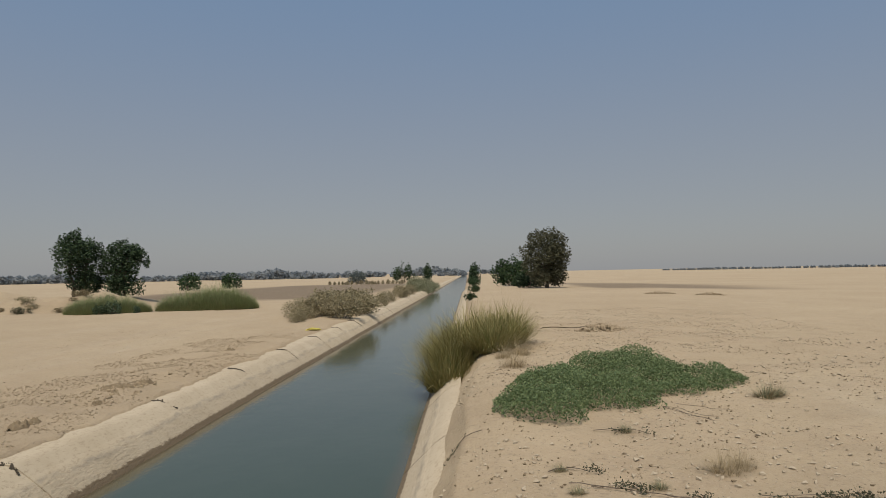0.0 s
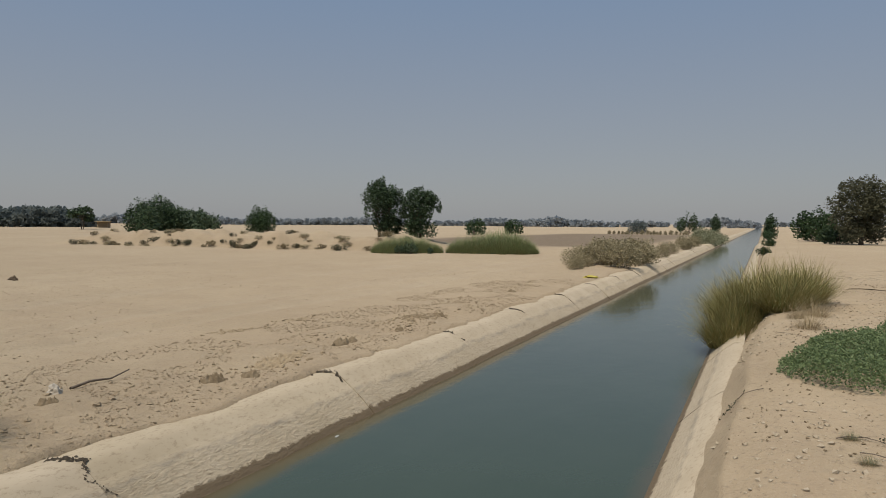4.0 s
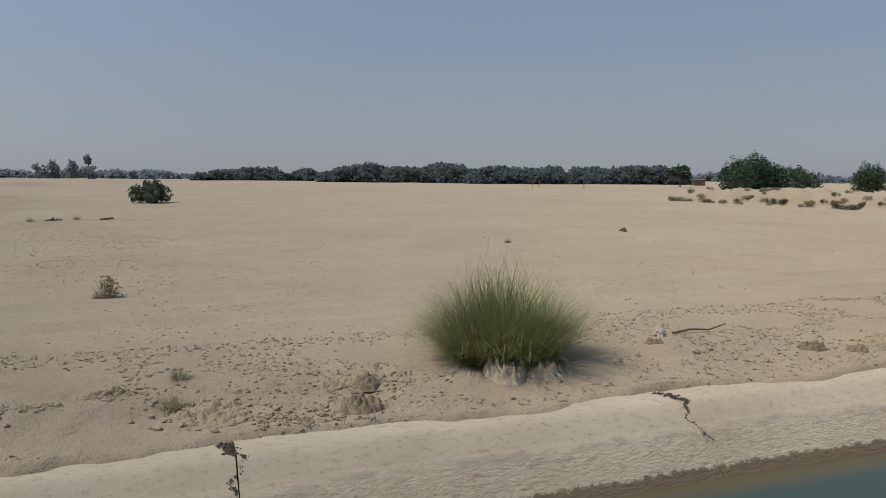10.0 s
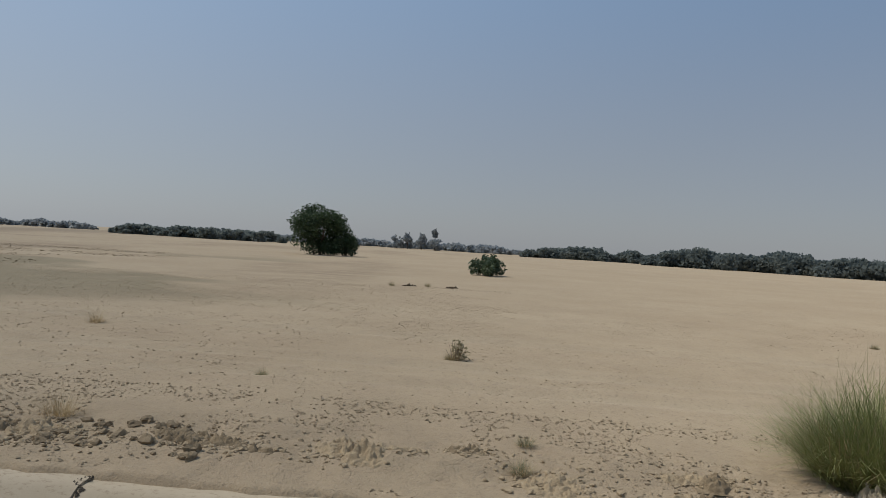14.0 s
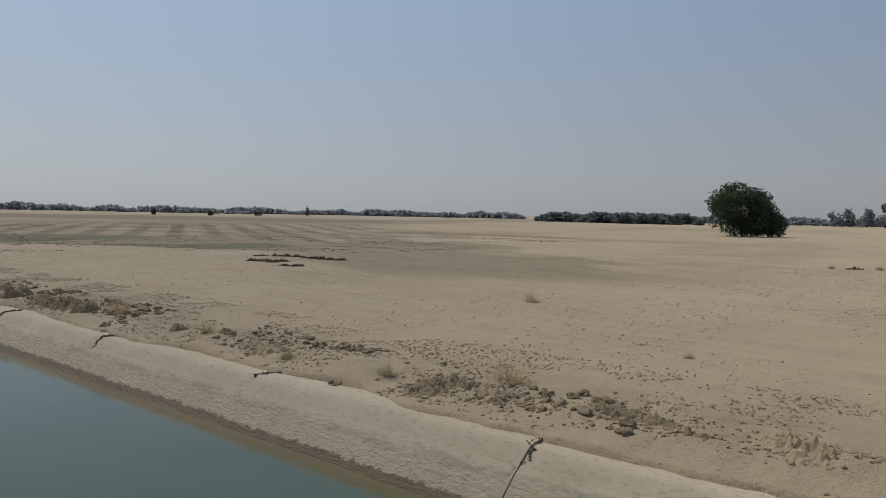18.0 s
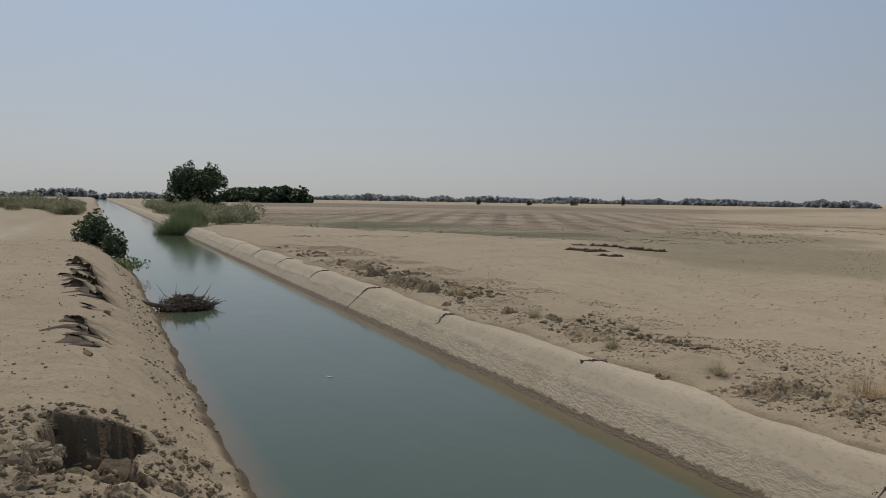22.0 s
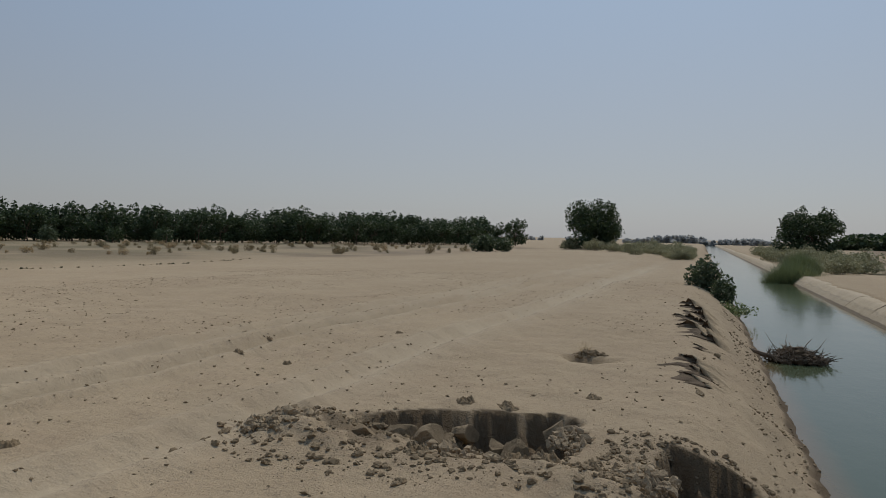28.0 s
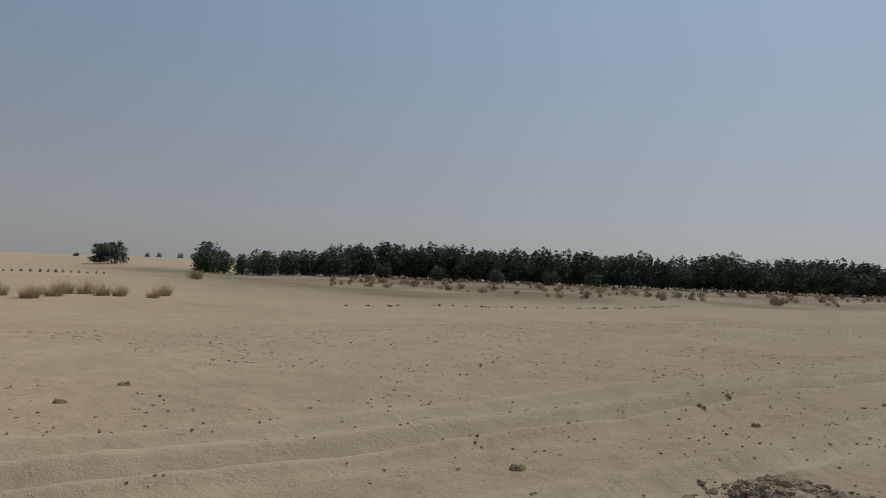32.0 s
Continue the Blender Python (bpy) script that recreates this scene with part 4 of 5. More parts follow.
plant_shrub("leafy_shrub", "low broad-leaved shrub trailing to the water", -0.75, -23.6, 90, shrub_mesh(81, 0.9, 1.6, 0.5, 8, 500, 0.05, LEAF_CREEP), None)


# ---- creeping green patch on the bank ----
def creeper():
    rng = np.random.default_rng(90)
    p = np.column_stack([rng.uniform(-0.3, 4.0, 150000), rng.uniform(7.4, 13.2, 150000)])
    x, y = p[:, 0], p[:, 1]
    e = np.full(len(p), 9.0)
    for cx, cy, rx, ry in ((0.52, 8.8, 0.58, 0.92), (1.2, 10.1, 0.98, 1.5), (2.05, 11.0, 1.0, 1.5), (2.85, 10.8, 0.75, 0.55)):
        e = np.minimum(e, ((x - cx) / rx) ** 2 + ((y - cy) / ry) ** 2)
    keep = (e < 1.0 + 0.55 * fbm(x, y, 0.6, 4, 3, 0.7)) & (rng.uniform(0, 1, len(p)) < 1.2 - 0.35 * e)
    p, e = p[keep], e[keep]
    tall = 0.08 + 0.20 * np.clip(1.05 - e, 0, 1) ** 0.7
    z = heights(p[:, 0], p[:, 1]) + rng.uniform(0.0, 1.0, len(p)) ** 0.6 * tall * (0.45 + 1.1 * (fbm(p[:, 0], p[:, 1], 0.45, 3, 7) + 0.5))
    v, q = leaves(rng, np.column_stack([p, z]), 0.0135, 0.0, 0.65)
    ob = thing("creeper_patch", "low green creeper spreading over the sandy bank", "creeper")
    part("foliage", quad_mesh("foliage", v, q, LEAF_CREEP), ob)
    for n in range(12):
        a = rng.uniform(0, 6.28)
        x, y = 1.5 + 1.2 * math.cos(a), 10.5 + 1.5 * math.sin(a)
        line = []
        for s in range(6):
            line.append((x, y, height(x, y) + 0.008))
            x, y = x + 0.15 * math.cos(a) + rng.uniform(-0.08, 0.08), y + 0.15 * math.sin(a) + rng.uniform(-0.08, 0.08)
        vv, ff = tube(line, [0.0028] * 6, 4)
        part("runner", make_mesh("runner", vv, ff, STICK), ob)


creeper()


def vine(seed, x, y, turn, length):
    """A trailing stem with side shoots and small tufts of leaves."""
    rng = np.random.default_rng(seed)
    ob = thing("trailing_vine", "thin trailing vine with dusty green leaf tufts on the bank", "vine", group="vines on the bank")
    a, tufts = radians(turn), []
    line = [(x, y)]
    while len(line) * 0.09 < length:
        a += rng.uniform(-0.28, 0.28)
        line.append((line[-1][0] + 0.09 * math.cos(a), line[-1][1] + 0.09 * math.sin(a)))
    lines = [line]
    for k in range(2, len(line), 3):
        b, side = a + rng.choice([-1, 1]) * rng.uniform(0.5, 1.2), [line[k]]
        for _ in range(rng.integers(2, 6)):
            b += rng.uniform(-0.3, 0.3)
            side.append((side[-1][0] + 0.06 * math.cos(b), side[-1][1] + 0.06 * math.sin(b)))
        lines.append(side)
        tufts.append(side[-1])
    for pts in lines:
        v, f = tube([(px, py, height(px, py) + 0.012 + rng.uniform(0, 0.015)) for px, py in pts], np.linspace(0.005, 0.002, len(pts)), 4)
        part("stem", make_mesh("stem", v, f, STICK), ob)
    c = []
    for px, py in tufts:
        n = rng.integers(30, 110)
        q = rng.normal(size=(n, 3)) * np.array([0.05, 0.05, 0.02])
        c.append(np.column_stack([px + q[:, 0], py + q[:, 1], heights(px + q[:, 0], py + q[:, 1]) + 0.02 + np.abs(q[:, 2])]))
    v, q = leaves(rng, np.concatenate(c), 0.011, 0.0, 0.6)
    part("foliage", quad_mesh("foliage", v, q, LEAF_OLIVE), ob)


for n, (x, y, turn, length) in enumerate(((0.42, 6.02, -8, 1.5), (0.85, 5.15, 12, 1.3), (1.15, 4.85, 25, 1.4), (1.5, 5.6, -20, 0.9), (0.9, 7.7, 8, 0.5), (-0.2, 7.9, 150, 0.35), (0.3, 6.35, 20, 0.35))):
    vine(900 + n, x, y, turn, length)


# ---- orchard in the south-east: several rows of leafy trees ----
ORCHARD = [tree_parts(100 + i, 5.4, 5.5, 0.25, 17, 1500, 0.25, LEAF_DARK, 2, 0.02) for i in range(4)]
FRUIT = [shrub_mesh(110 + i, 5.6, 5.6, 4.6, 13, 1100, 0.26, LEAF_BIG if i else LEAF_DARK) for i in range(2)]
FRUIT_STEMS = stems_mesh(110, 4.5, 4.5, 3.4, 7, 0.07)
first = {}


def orchard_tree(k, x, y, turn, size):
    m = pose(x, y, height(x, y), 0, 0, turn)
    if k not in first:
        first[k] = plant_tree("orchard_tree", "dense dark green orchard tree in a row", "tree", x, y, ORCHARD[k], turn, size, "orchard trees")
        return
    ob = copy_thing(first[k], m)
    ob.scale = (size, size, size)


for row in range(3):
    for i in range(36 - 2 * row):
        s = i / 34
        x = 39 + 74 * s + 3.6 * row + random.uniform(-0.8, 0.8)
        y = -140 + 80 * s - 3.8 * row + 7 * math.sin(3.14 * s) + random.uniform(-0.8, 0.8)
        orchard_tree((i + 2 * row) % 4, x, y, 47 * i + 90 * row, random.uniform(0.74, 1.16))
orchard_tree(1, 34.6, -136.5, 0, 0.98)
for n, (x, y, s) in enumerate(((103, -32, 0.85), (97, -36.5, 0.75), (94.5, -39, 0.8), (107, -48, 1.0), (104.5, -54, 1.1), (108.6, -59, 1.1), (101, -44, 0.9), (110, -36, 1.2))):
    plant_shrub("orchard_bush", "rounded green tree at the edge of the orchard", x, y, 61 * n, FRUIT[n % 2], FRUIT_STEMS, s, "orchard edge", category="tree")
for n, (s, off) in enumerate(((0.62, -5.5), (0.70, -5), (0.55, -6), (0.80, -5), (0.9, -4.5))):
    x, y = 39 + 74 * s + off * 0.7, -140 + 80 * s + 7 * math.sin(3.14 * s) - off * 0.7
    plant_shrub("orchard_bush", "lower green bush in front of the orchard", x, y, 61 * n, FRUIT[n % 2], FRUIT_STEMS, 0.62, "orchard edge", category="tree")


# ---- far woods: belts of trees too distant to count ----
def far_belt(name, label, yaw0, yaw1, far, low, tall, count, seed, depth=12.0, per=150, leaf=0.36, mat=None):
    rng = np.random.default_rng(seed)
    pts = []
    for i in range(count):
        a = radians(yaw0 + (yaw1 - yaw0) * (i + rng.uniform(-0.4, 0.4)) / count)
        d = far + rng.uniform(0, depth)
        x, y = -math.sin(a) * d, math.cos(a) * d
        h = low + (tall - low) * (0.5 + 1.1 * float(value_noise(np.array([i * 0.13]), np.array([seed * 1.0]), 3)[0]) + rng.uniform(-0.1, 0.1))
        h *= 0.35 + 0.65 * min(1.0, (i + 1) / 9, (count - i) / 9)
        w = h * rng.uniform(0.95, 1.5)
        z = height(x, y)
        lumps = [(x + rng.uniform(-0.3, 0.3) * w, y + rng.uniform(-0.3, 0.3) * w, z + h * u, w * 0.42 * k, w * 0.42 * k, h * 0.25) for u, k in ((0.22, 1.2), (0.48, 1.1), (0.74, 0.8))]
        pts.append(blob_points(rng, lumps, int(1.3 * per)))
    v, q = leaves(rng, np.concatenate(pts), leaf * 1.35, 0.1, 0.95)
    # belts without their own material take the leaves with haze in their colour
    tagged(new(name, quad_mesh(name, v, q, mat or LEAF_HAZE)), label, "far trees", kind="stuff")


# the nearer woods get the leaf colour with less haze mixed in
far_belt("west_wood", "dense dark wood at the western edge of the sand", 50.5, 80, 214, 3.8, 6.4, 170, 201, 26, 170, 0.36, LEAF_FAR_HAZED)
far_belt("low_west_wood", "lower end of the dark western wood", 79, 89.5, 244, 2.4, 4.8, 50, 212, 20, 130, 0.4, LEAF_FAR_HAZED)
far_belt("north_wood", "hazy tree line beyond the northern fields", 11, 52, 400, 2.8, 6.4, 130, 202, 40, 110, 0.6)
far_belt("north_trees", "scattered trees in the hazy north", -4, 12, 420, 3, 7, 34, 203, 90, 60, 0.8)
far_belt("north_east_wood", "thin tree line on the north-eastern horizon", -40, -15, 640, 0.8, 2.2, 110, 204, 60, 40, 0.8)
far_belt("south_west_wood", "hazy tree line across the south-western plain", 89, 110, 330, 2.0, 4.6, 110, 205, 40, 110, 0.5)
far_belt("south_west_belt", "long low tree belt beyond the pale sand", 108.5, 121.2, 258, 2.6, 4.6, 75, 207, 24, 130, 0.42, LEAF_FAR_HAZED)
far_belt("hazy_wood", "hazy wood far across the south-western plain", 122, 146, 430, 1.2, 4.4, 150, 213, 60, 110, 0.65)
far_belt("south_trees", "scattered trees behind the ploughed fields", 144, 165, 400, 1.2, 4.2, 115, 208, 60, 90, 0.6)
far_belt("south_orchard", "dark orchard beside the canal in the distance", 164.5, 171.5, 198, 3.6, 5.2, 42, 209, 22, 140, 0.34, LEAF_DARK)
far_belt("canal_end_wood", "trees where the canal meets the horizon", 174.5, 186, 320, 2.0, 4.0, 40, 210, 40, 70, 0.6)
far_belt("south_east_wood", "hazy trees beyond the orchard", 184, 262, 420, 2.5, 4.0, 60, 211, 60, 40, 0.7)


# the skyline trees wear the same haze-coloured leaves
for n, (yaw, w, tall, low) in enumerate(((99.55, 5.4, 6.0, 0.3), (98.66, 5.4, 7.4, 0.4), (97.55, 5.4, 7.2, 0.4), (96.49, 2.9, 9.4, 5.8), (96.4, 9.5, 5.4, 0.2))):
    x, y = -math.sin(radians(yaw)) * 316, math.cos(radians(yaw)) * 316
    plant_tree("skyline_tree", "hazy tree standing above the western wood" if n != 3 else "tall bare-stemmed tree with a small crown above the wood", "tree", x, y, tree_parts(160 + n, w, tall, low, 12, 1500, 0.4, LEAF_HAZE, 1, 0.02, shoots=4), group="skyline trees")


# ---- dry scrub in the east and on the ridge ----
SCRUB = [shrub_mesh(120 + i, 1.1, 1.1, 0.75, 7, 420, 0.05, LEAF_GREY if i else STRAW) for i in range(3)]
RIDGE_SCRUB = [shrub_mesh(126 + i, 1.2, 1.1, 0.8, 8, 620, 0.045, (LEAF_BROWN, LEAF_OLIVE, LEAF_GREY)[i]) for i in range(3)]
SCRUB_STEMS = stems_mesh(120, 1.0, 1.0, 0.6, 9, 0.01)
for n in range(72):
    x = random.uniform(-51, -21)
    y = 42.4 + 0.085 * (x + 25) + random.choice((random.uniform(-0.5, 0.9), random.uniform(-0.3, 0.5), random.uniform(0.8, 2.2)))
    bush = plant_shrub("ridge_scrub", "small dry brown shrub on the spoil ridge", x, y, 77 * n, RIDGE_SCRUB[n % 3], SCRUB_STEMS, random.uniform(0.35, 0.95), "ridge scrub")
    bush.scale = (bush.scale.x * random.uniform(0.9, 1.6), bush.scale.y, bush.scale.z * 0.75)
PALE_TUFT = [blades_mesh(125, 420, 0.35, 0.8, 0.9, 0.008, STRAW, 1.0, 3, 0.5)]
for n in range(13):
    x, y = 38.5 + random.uniform(-1.5, 3.5), -10.5 + 0.75 * n + random.uniform(-0.3, 0.3)
    plant_grass("pale_tuft", "pale dry grass tuft at the edge of the eastern sand", x, y, PALE_TUFT, 60 * n, random.uniform(0.6, 1.15), "pale tufts")
plant_shrub("grey_scrub", "dusty grey bush on the eastern sand", 68.9, -21.0, 0, grey[1], grey_stems[1], 0.85)
for n in range(14):
    plant_shrub("seedling", "small dark seedling in a planted row", 82.5 + random.uniform(-0.2, 0.2), -15.5 + 0.75 * n, 50 * n, SCRUB[1], SCRUB_STEMS, random.uniform(0.35, 0.6), "planted row", category="seedling")
for n in range(20):
    plant_shrub("seedling", "small dark shrub in a hedge row", -13 - 0.75 * n, 137 + random.uniform(-0.3, 0.3), 50 * n, SCRUB[1], SCRUB_STEMS, random.uniform(0.9, 1.5), "hedge row", category="seedling")
for n in range(210):
    s, d = random.random(), random.choice((random.uniform(0.48, 0.7), random.uniform(0.66, 0.96)))
    x, y = (39 + 74 * s) * d + 2, (-140 + 80 * s + 7 * math.sin(3.14 * s)) * d
    plant_shrub("dry_scrub", "low dry brown scrub in front of the orchard", x, y, 40 * n, (SCRUB + RIDGE_SCRUB)[n % 4], SCRUB_STEMS, random.uniform(0.4, 1.1), "dry scrub by the orchard")
for n, (x, y, h) in enumerate(((99, -34, 0.8), (101, -40, 0.9), (106, -44, 0.95), (105, -51, 0.9), (111, -53, 1.1), (112, -62, 1.1))):
    plant_shrub("orchard_bush", "rounded green tree at the edge of the orchard", x, y, 33 * n, FRUIT[(n + 1) % 2], FRUIT_STEMS, h, "orchard edge", category="tree")
for n in range(60):
    s = random.random()
    x, y = 30.6 + 1.2 * math.sin(7 * s) + random.uniform(-0.4, 0.4), -14 - 30 * s + random.uniform(-0.4, 0.4)
    plant_shrub("dry_scrub", "tiny dry shrub in a line across the sand", x, y, 40 * n, RIDGE_SCRUB[n % 2], SCRUB_STEMS, random.uniform(0.08, 0.2), "line of tiny shrubs")
plant_shrub("dry_scrub", "dry grey twiggy bush on the open sand", -12.7, -1.05, 0, shrub_mesh(130, 0.6, 0.6, 0.5, 7, 260, 0.03, LEAF_GREY), stems_mesh(130, 0.55, 0.55, 0.5, 16, 0.006))


# small things far out on the plain
plant_tree("plain_tree", "small tree with bare trunks before the western wood", "tree", -121.5, 96.7, tree_parts(140, 5.2, 4.4, 1.5, 12, 1500, 0.24, LEAF_DARK, 3))
for n, (x, y, w, h) in enumerate(((-148.3, -198.5, 3.3, 2.4), (-187.3, -218.7, 2.6, 4.2), (-124.8, -223.3, 2.0, 2.4), (-131.6, -201.3, 2.7, 1.8))):
    plant_shrub("distant_bush", "dark bush on the far south-western plain", x, y, 37 * n, shrub_mesh(150 + n, w, w, h * 1.12, 8, 420, 0.22, LEAF_DARK), stems_mesh(150 + n, w * 0.6, w * 0.6, h * 0.8, 4, 0.05), group="distant bushes")


def box_mesh(name, a, b, c, material):
    bm = bmesh.new()
    bmesh.ops.create_cube(bm, size=1.0)
    for v in bm.verts:
        v.co = Vector((v.co.x * a, v.co.y * b, (v.co.z + 0.5) * c))
    bmesh.ops.bevel(bm, geom=bm.edges[:], offset=0.02, segments=1, affect="EDGES")
    me = bpy.data.meshes.new(name)
    bm.to_mesh(me)
    bm.free()
    me.materials.append(material)
    return me


def shed(x, y):
    ob = thing("field_shed", "low mud-coloured field shelter before the wood", "shelter", (x, y, height(x, y)), 40)
    part("wall", box_mesh("wall", 3.2, 0.2, 1.5, CLOD), ob).location = (0, 1.0, 0)
    for sx in (-1.5, 1.5):
        part("post", box_mesh("post", 0.14, 0.14, 1.5, STICK), ob).location = (sx, -1.0, 0)
    part("roof", box_mesh("roof", 3.7, 2.6, 0.18, STRAW), ob).location = (0, 0, 1.5)


shed(-156.5, 130.6)
for n, (x, y) in enumerate(((-124.6, 64.1), (-130.0, 68.5), (-116.0, 70.5))):
    v, f = tube([(0, 0, -0.2), (0.03, 0, 0.8), (0.0, 0.02, 1.5)], [0.07, 0.06, 0.05], 6)
    post = thing("fence_post", "thin wooden post on the open sand", "post", (x, y, height(x, y)), 40 * n, "posts on the sand", data=make_mesh("fence_post", v, f, STICK))


# ---- clods, stones and litter ----
def lump_mesh(seed, size, flat, material, name="clod", sub=3):
    bm = bmesh.new()
    bmesh.ops.create_icosphere(bm, subdivisions=sub, radius=1)
    for v in bm.verts:
        k = 1 + 0.6 * noise.noise(v.co * 1.5 + Vector((seed * 3.7, 0, seed))) + 0.42 * noise.noise(v.co * 4.2 + Vector((0, seed * 2.9, 0))) + 0.2 * noise.noise(v.co * 9.0 + Vector((seed, 0, 0)))
        v.co = Vector((v.co.x * k * size[0], v.co.y * k * size[1], max(v.co.z, -0.35) * k * size[2] * flat))
    me = bpy.data.meshes.new(name)
    bm.to_mesh(me)
    bm.free()
    me.materials.append(material)
    return me


def scatter(name, label, category, spots, shapes, material, seed, lumpy=False):
    """Many small lumps in one sheet of geometry."""
    rng = np.random.default_rng(seed)
    base = []
    for s in range(shapes):
        v = np.array([(1, 0, 0), (-1, 0, 0), (0, 1, 0), (0, -1, 0), (0, 0, 1), (0, 0, -0.6)], float)
        f = np.array([(0, 2, 4), (2, 1, 4), (1, 3, 4), (3, 0, 4), (2, 0, 5), (1, 2, 5), (3, 1, 5), (0, 3, 5)])
        if lumpy:
            bm = bmesh.new()
            bmesh.ops.create_icosphere(bm, subdivisions=2, radius=1)
            v = np.array([w.co[:] for w in bm.verts])
            f = np.array([[w.index for w in q.verts] for q in bm.faces])
            bm.free()
            v *= 1 + 0.8 * fbm(v[:, :1] * 2 + 3 * s, v[:, 1:2] * 2 + v[:, 2:] * 2.7, 1.1, 3, s) + rng.uniform(-0.24, 0.24, (len(v), 1))
        else:
            v *= 1 + rng.uniform(-0.45, 0.45, (len(v), 1))
            tilt = np.linalg.qr(rng.normal(size=(3, 3)))[0]
            tilt *= np.sign(np.linalg.det(tilt))
            v = v @ tilt
        v[:, 2] *= 0.7
        base.append((v, f))
    z = heights(spots[:, 0], spots[:, 1])
    vs, fs, n = [], [], 0
    for k in range(shapes):
        p, zz = spots[k::shapes], z[k::shapes]
        v, f = base[k]
        a, st = rng.uniform(0, 6.28, (len(p), 1)), rng.uniform(0.7, 1.5, (len(p), 1))
        c, d, s = np.cos(a), np.sin(a), p[:, 2:3]
        w = np.stack([(v[:, 0] * c * st - v[:, 1] * d) * s + p[:, :1], (v[:, 0] * d * st + v[:, 1] * c) * s + p[:, 1:2], v[:, 2] * s + zz[:, None] + 0.25 * s], -1)
        vs.append(w.reshape(-1, 3))
        fs.append((f[None] + (n + np.arange(len(p)) * len(v))[:, None, None]).reshape(-1, 3))
        n += len(p) * len(v)
    v, f = np.concatenate(vs), np.concatenate(fs)
    me = bpy.data.meshes.new(name)
    me.vertices.add(len(v))
    me.vertices.foreach_set("co", v.astype(np.float32).ravel())
    me.loops.add(f.size)
    me.loops.foreach_set("vertex_index", f.astype(np.int32).ravel())
    me.polygons.add(len(f))
    me.polygons.foreach_set("loop_start", np.arange(0, f.size, 3, dtype=np.int32))
    me.materials.append(material)
    me.update(calc_edges=True)
    me.shade_flat()
    return tagged(new(name, me), label, category, kind="stuff")


rg = np.random.default_rng(5)


def spots(count, x0, x1, y0, y1, lo, hi, keep=None):
    p = np.column_stack([rg.uniform(x0, x1, count), rg.uniform(y0, y1, count), lo + (hi - lo) * rg.uniform(0, 1, count) ** 4])
    return p[keep(p)] if keep is not None else p


def clumpy(size, cut, seed):
    return lambda p: fbm(p[:, 0], p[:, 1], size, 3, seed) > cut


def rubble_mesh(name, seed, length, width, tall, count, size, material, core=0.4):
    """A low heap of crumbled mud: one rough core under many angular crumbs."""
    rng = np.random.default_rng(seed)
    pieces = []
    bm = bmesh.new()
    bmesh.ops.create_icosphere(bm, subdivisions=1, radius=1)
    v0 = np.array([v.co[:] for v in bm.verts])
    f0 = [tuple(w.index for w in q.verts) for q in bm.faces]
    bm.free()
    for i in range(count):
        a, q = rng.uniform(0, 6.28), rng.uniform(0, 1) ** 0.6
        c = np.array([q * length * math.cos(a), q * width * math.sin(a), tall * (1 - q * q) * rng.uniform(0.3, 1.0)])
        s = size * (0.3 + 1.5 * rng.uniform() ** 2) * (1.15 - 0.6 * q)
        v = v0 * (1 + rng.uniform(-0.4, 0.4, (len(v0), 1))) * s * rng.uniform(0.7, 1.4, 3) + c
        pieces.append((v, f0))
    pieces.append((v0 * (1 + rng.uniform(-0.2, 0.2, (len(v0), 1))) * np.array([length * 0.7, width * 0.7, tall * core]), f0))
    v, f = join(pieces)
    return make_mesh(name, v, f, material, False)


def crust_lump(name, seed, size, material, at=None, turn=0.0):
    """A crumbled mass of dried mud with a ragged outline; at: the place whose ground it follows."""
    length, width, tall = size
    nx, ny = int(np.clip(length / 0.005, 40, 170)), int(np.clip(width / 0.005, 36, 80))
    u, v = np.meshgrid(np.linspace(-1.15, 1.15, nx), np.linspace(-1.15, 1.15, ny), indexing="ij")
    x, y = u * length, v * width
    q = u ** 2 + v ** 2 + 1.0 * fbm(x, y, 0.22, 4, seed, 0.6)
    z = tall * step(1.0, 0.15, q) * (0.5 + 0.6 * fbm(x, y, 0.12, 2, seed + 3) + 0.85 * fbm(x, y, 0.045, 3, seed + 7, 0.7)) - 0.05 * step(0.75, 1.15, q)
    if at:
        c, d = math.cos(radians(turn)), math.sin(radians(turn))
        z = z + heights(at[0] + c * x - d * y, at[1] + d * x + c * y) - height(*at)
    i, j = np.meshgrid(np.arange(nx - 1), np.arange(ny - 1), indexing="ij")
    quads = np.stack([i * ny + j, (i + 1) * ny + j, (i + 1) * ny + j + 1, i * ny + j + 1], -1).reshape(-1, 4)
    return quad_mesh(name, np.stack([x, y, z], -1).reshape(-1, 3), quads, material)


# crumbs behind the lining, on the plain and on the bank
belt = spots(64000, -9.0, -5.65, -28, 24, 0.005, 0.027, clumpy(1.0, -0.08, 51))
scatter("berm_crumbs", "small crumbs of dried mud behind the lining", "crumbs", belt, 6, CLOD, 1)
scatter("plain_crumbs", "small dry clods scattered over the sand plain", "crumbs", spots(60000, -34, -8, -36, 0, 0.004, 0.026, clumpy(3.1, -0.25, 52)), 6, CLOD, 2)
scatter("plain_crumbs", "tiny dry crumbs on the smooth western sand", "crumbs", spots(22000, -26, -8, -3, 28, 0.004, 0.022, clumpy(2.2, -0.05, 61)), 6, CLOD, 12)
scatter("field_clods", "dark clods and stubble on the south-western fields", "clods", spots(30000, -62, -9, -84, -26, 0.015, 0.075, lambda p: (np.hypot(p[:, 0], p[:, 1]) > 36) & (fbm(p[:, 0], p[:, 1], 5, 4, 60) > 0.04)), 6, MUD, 11)
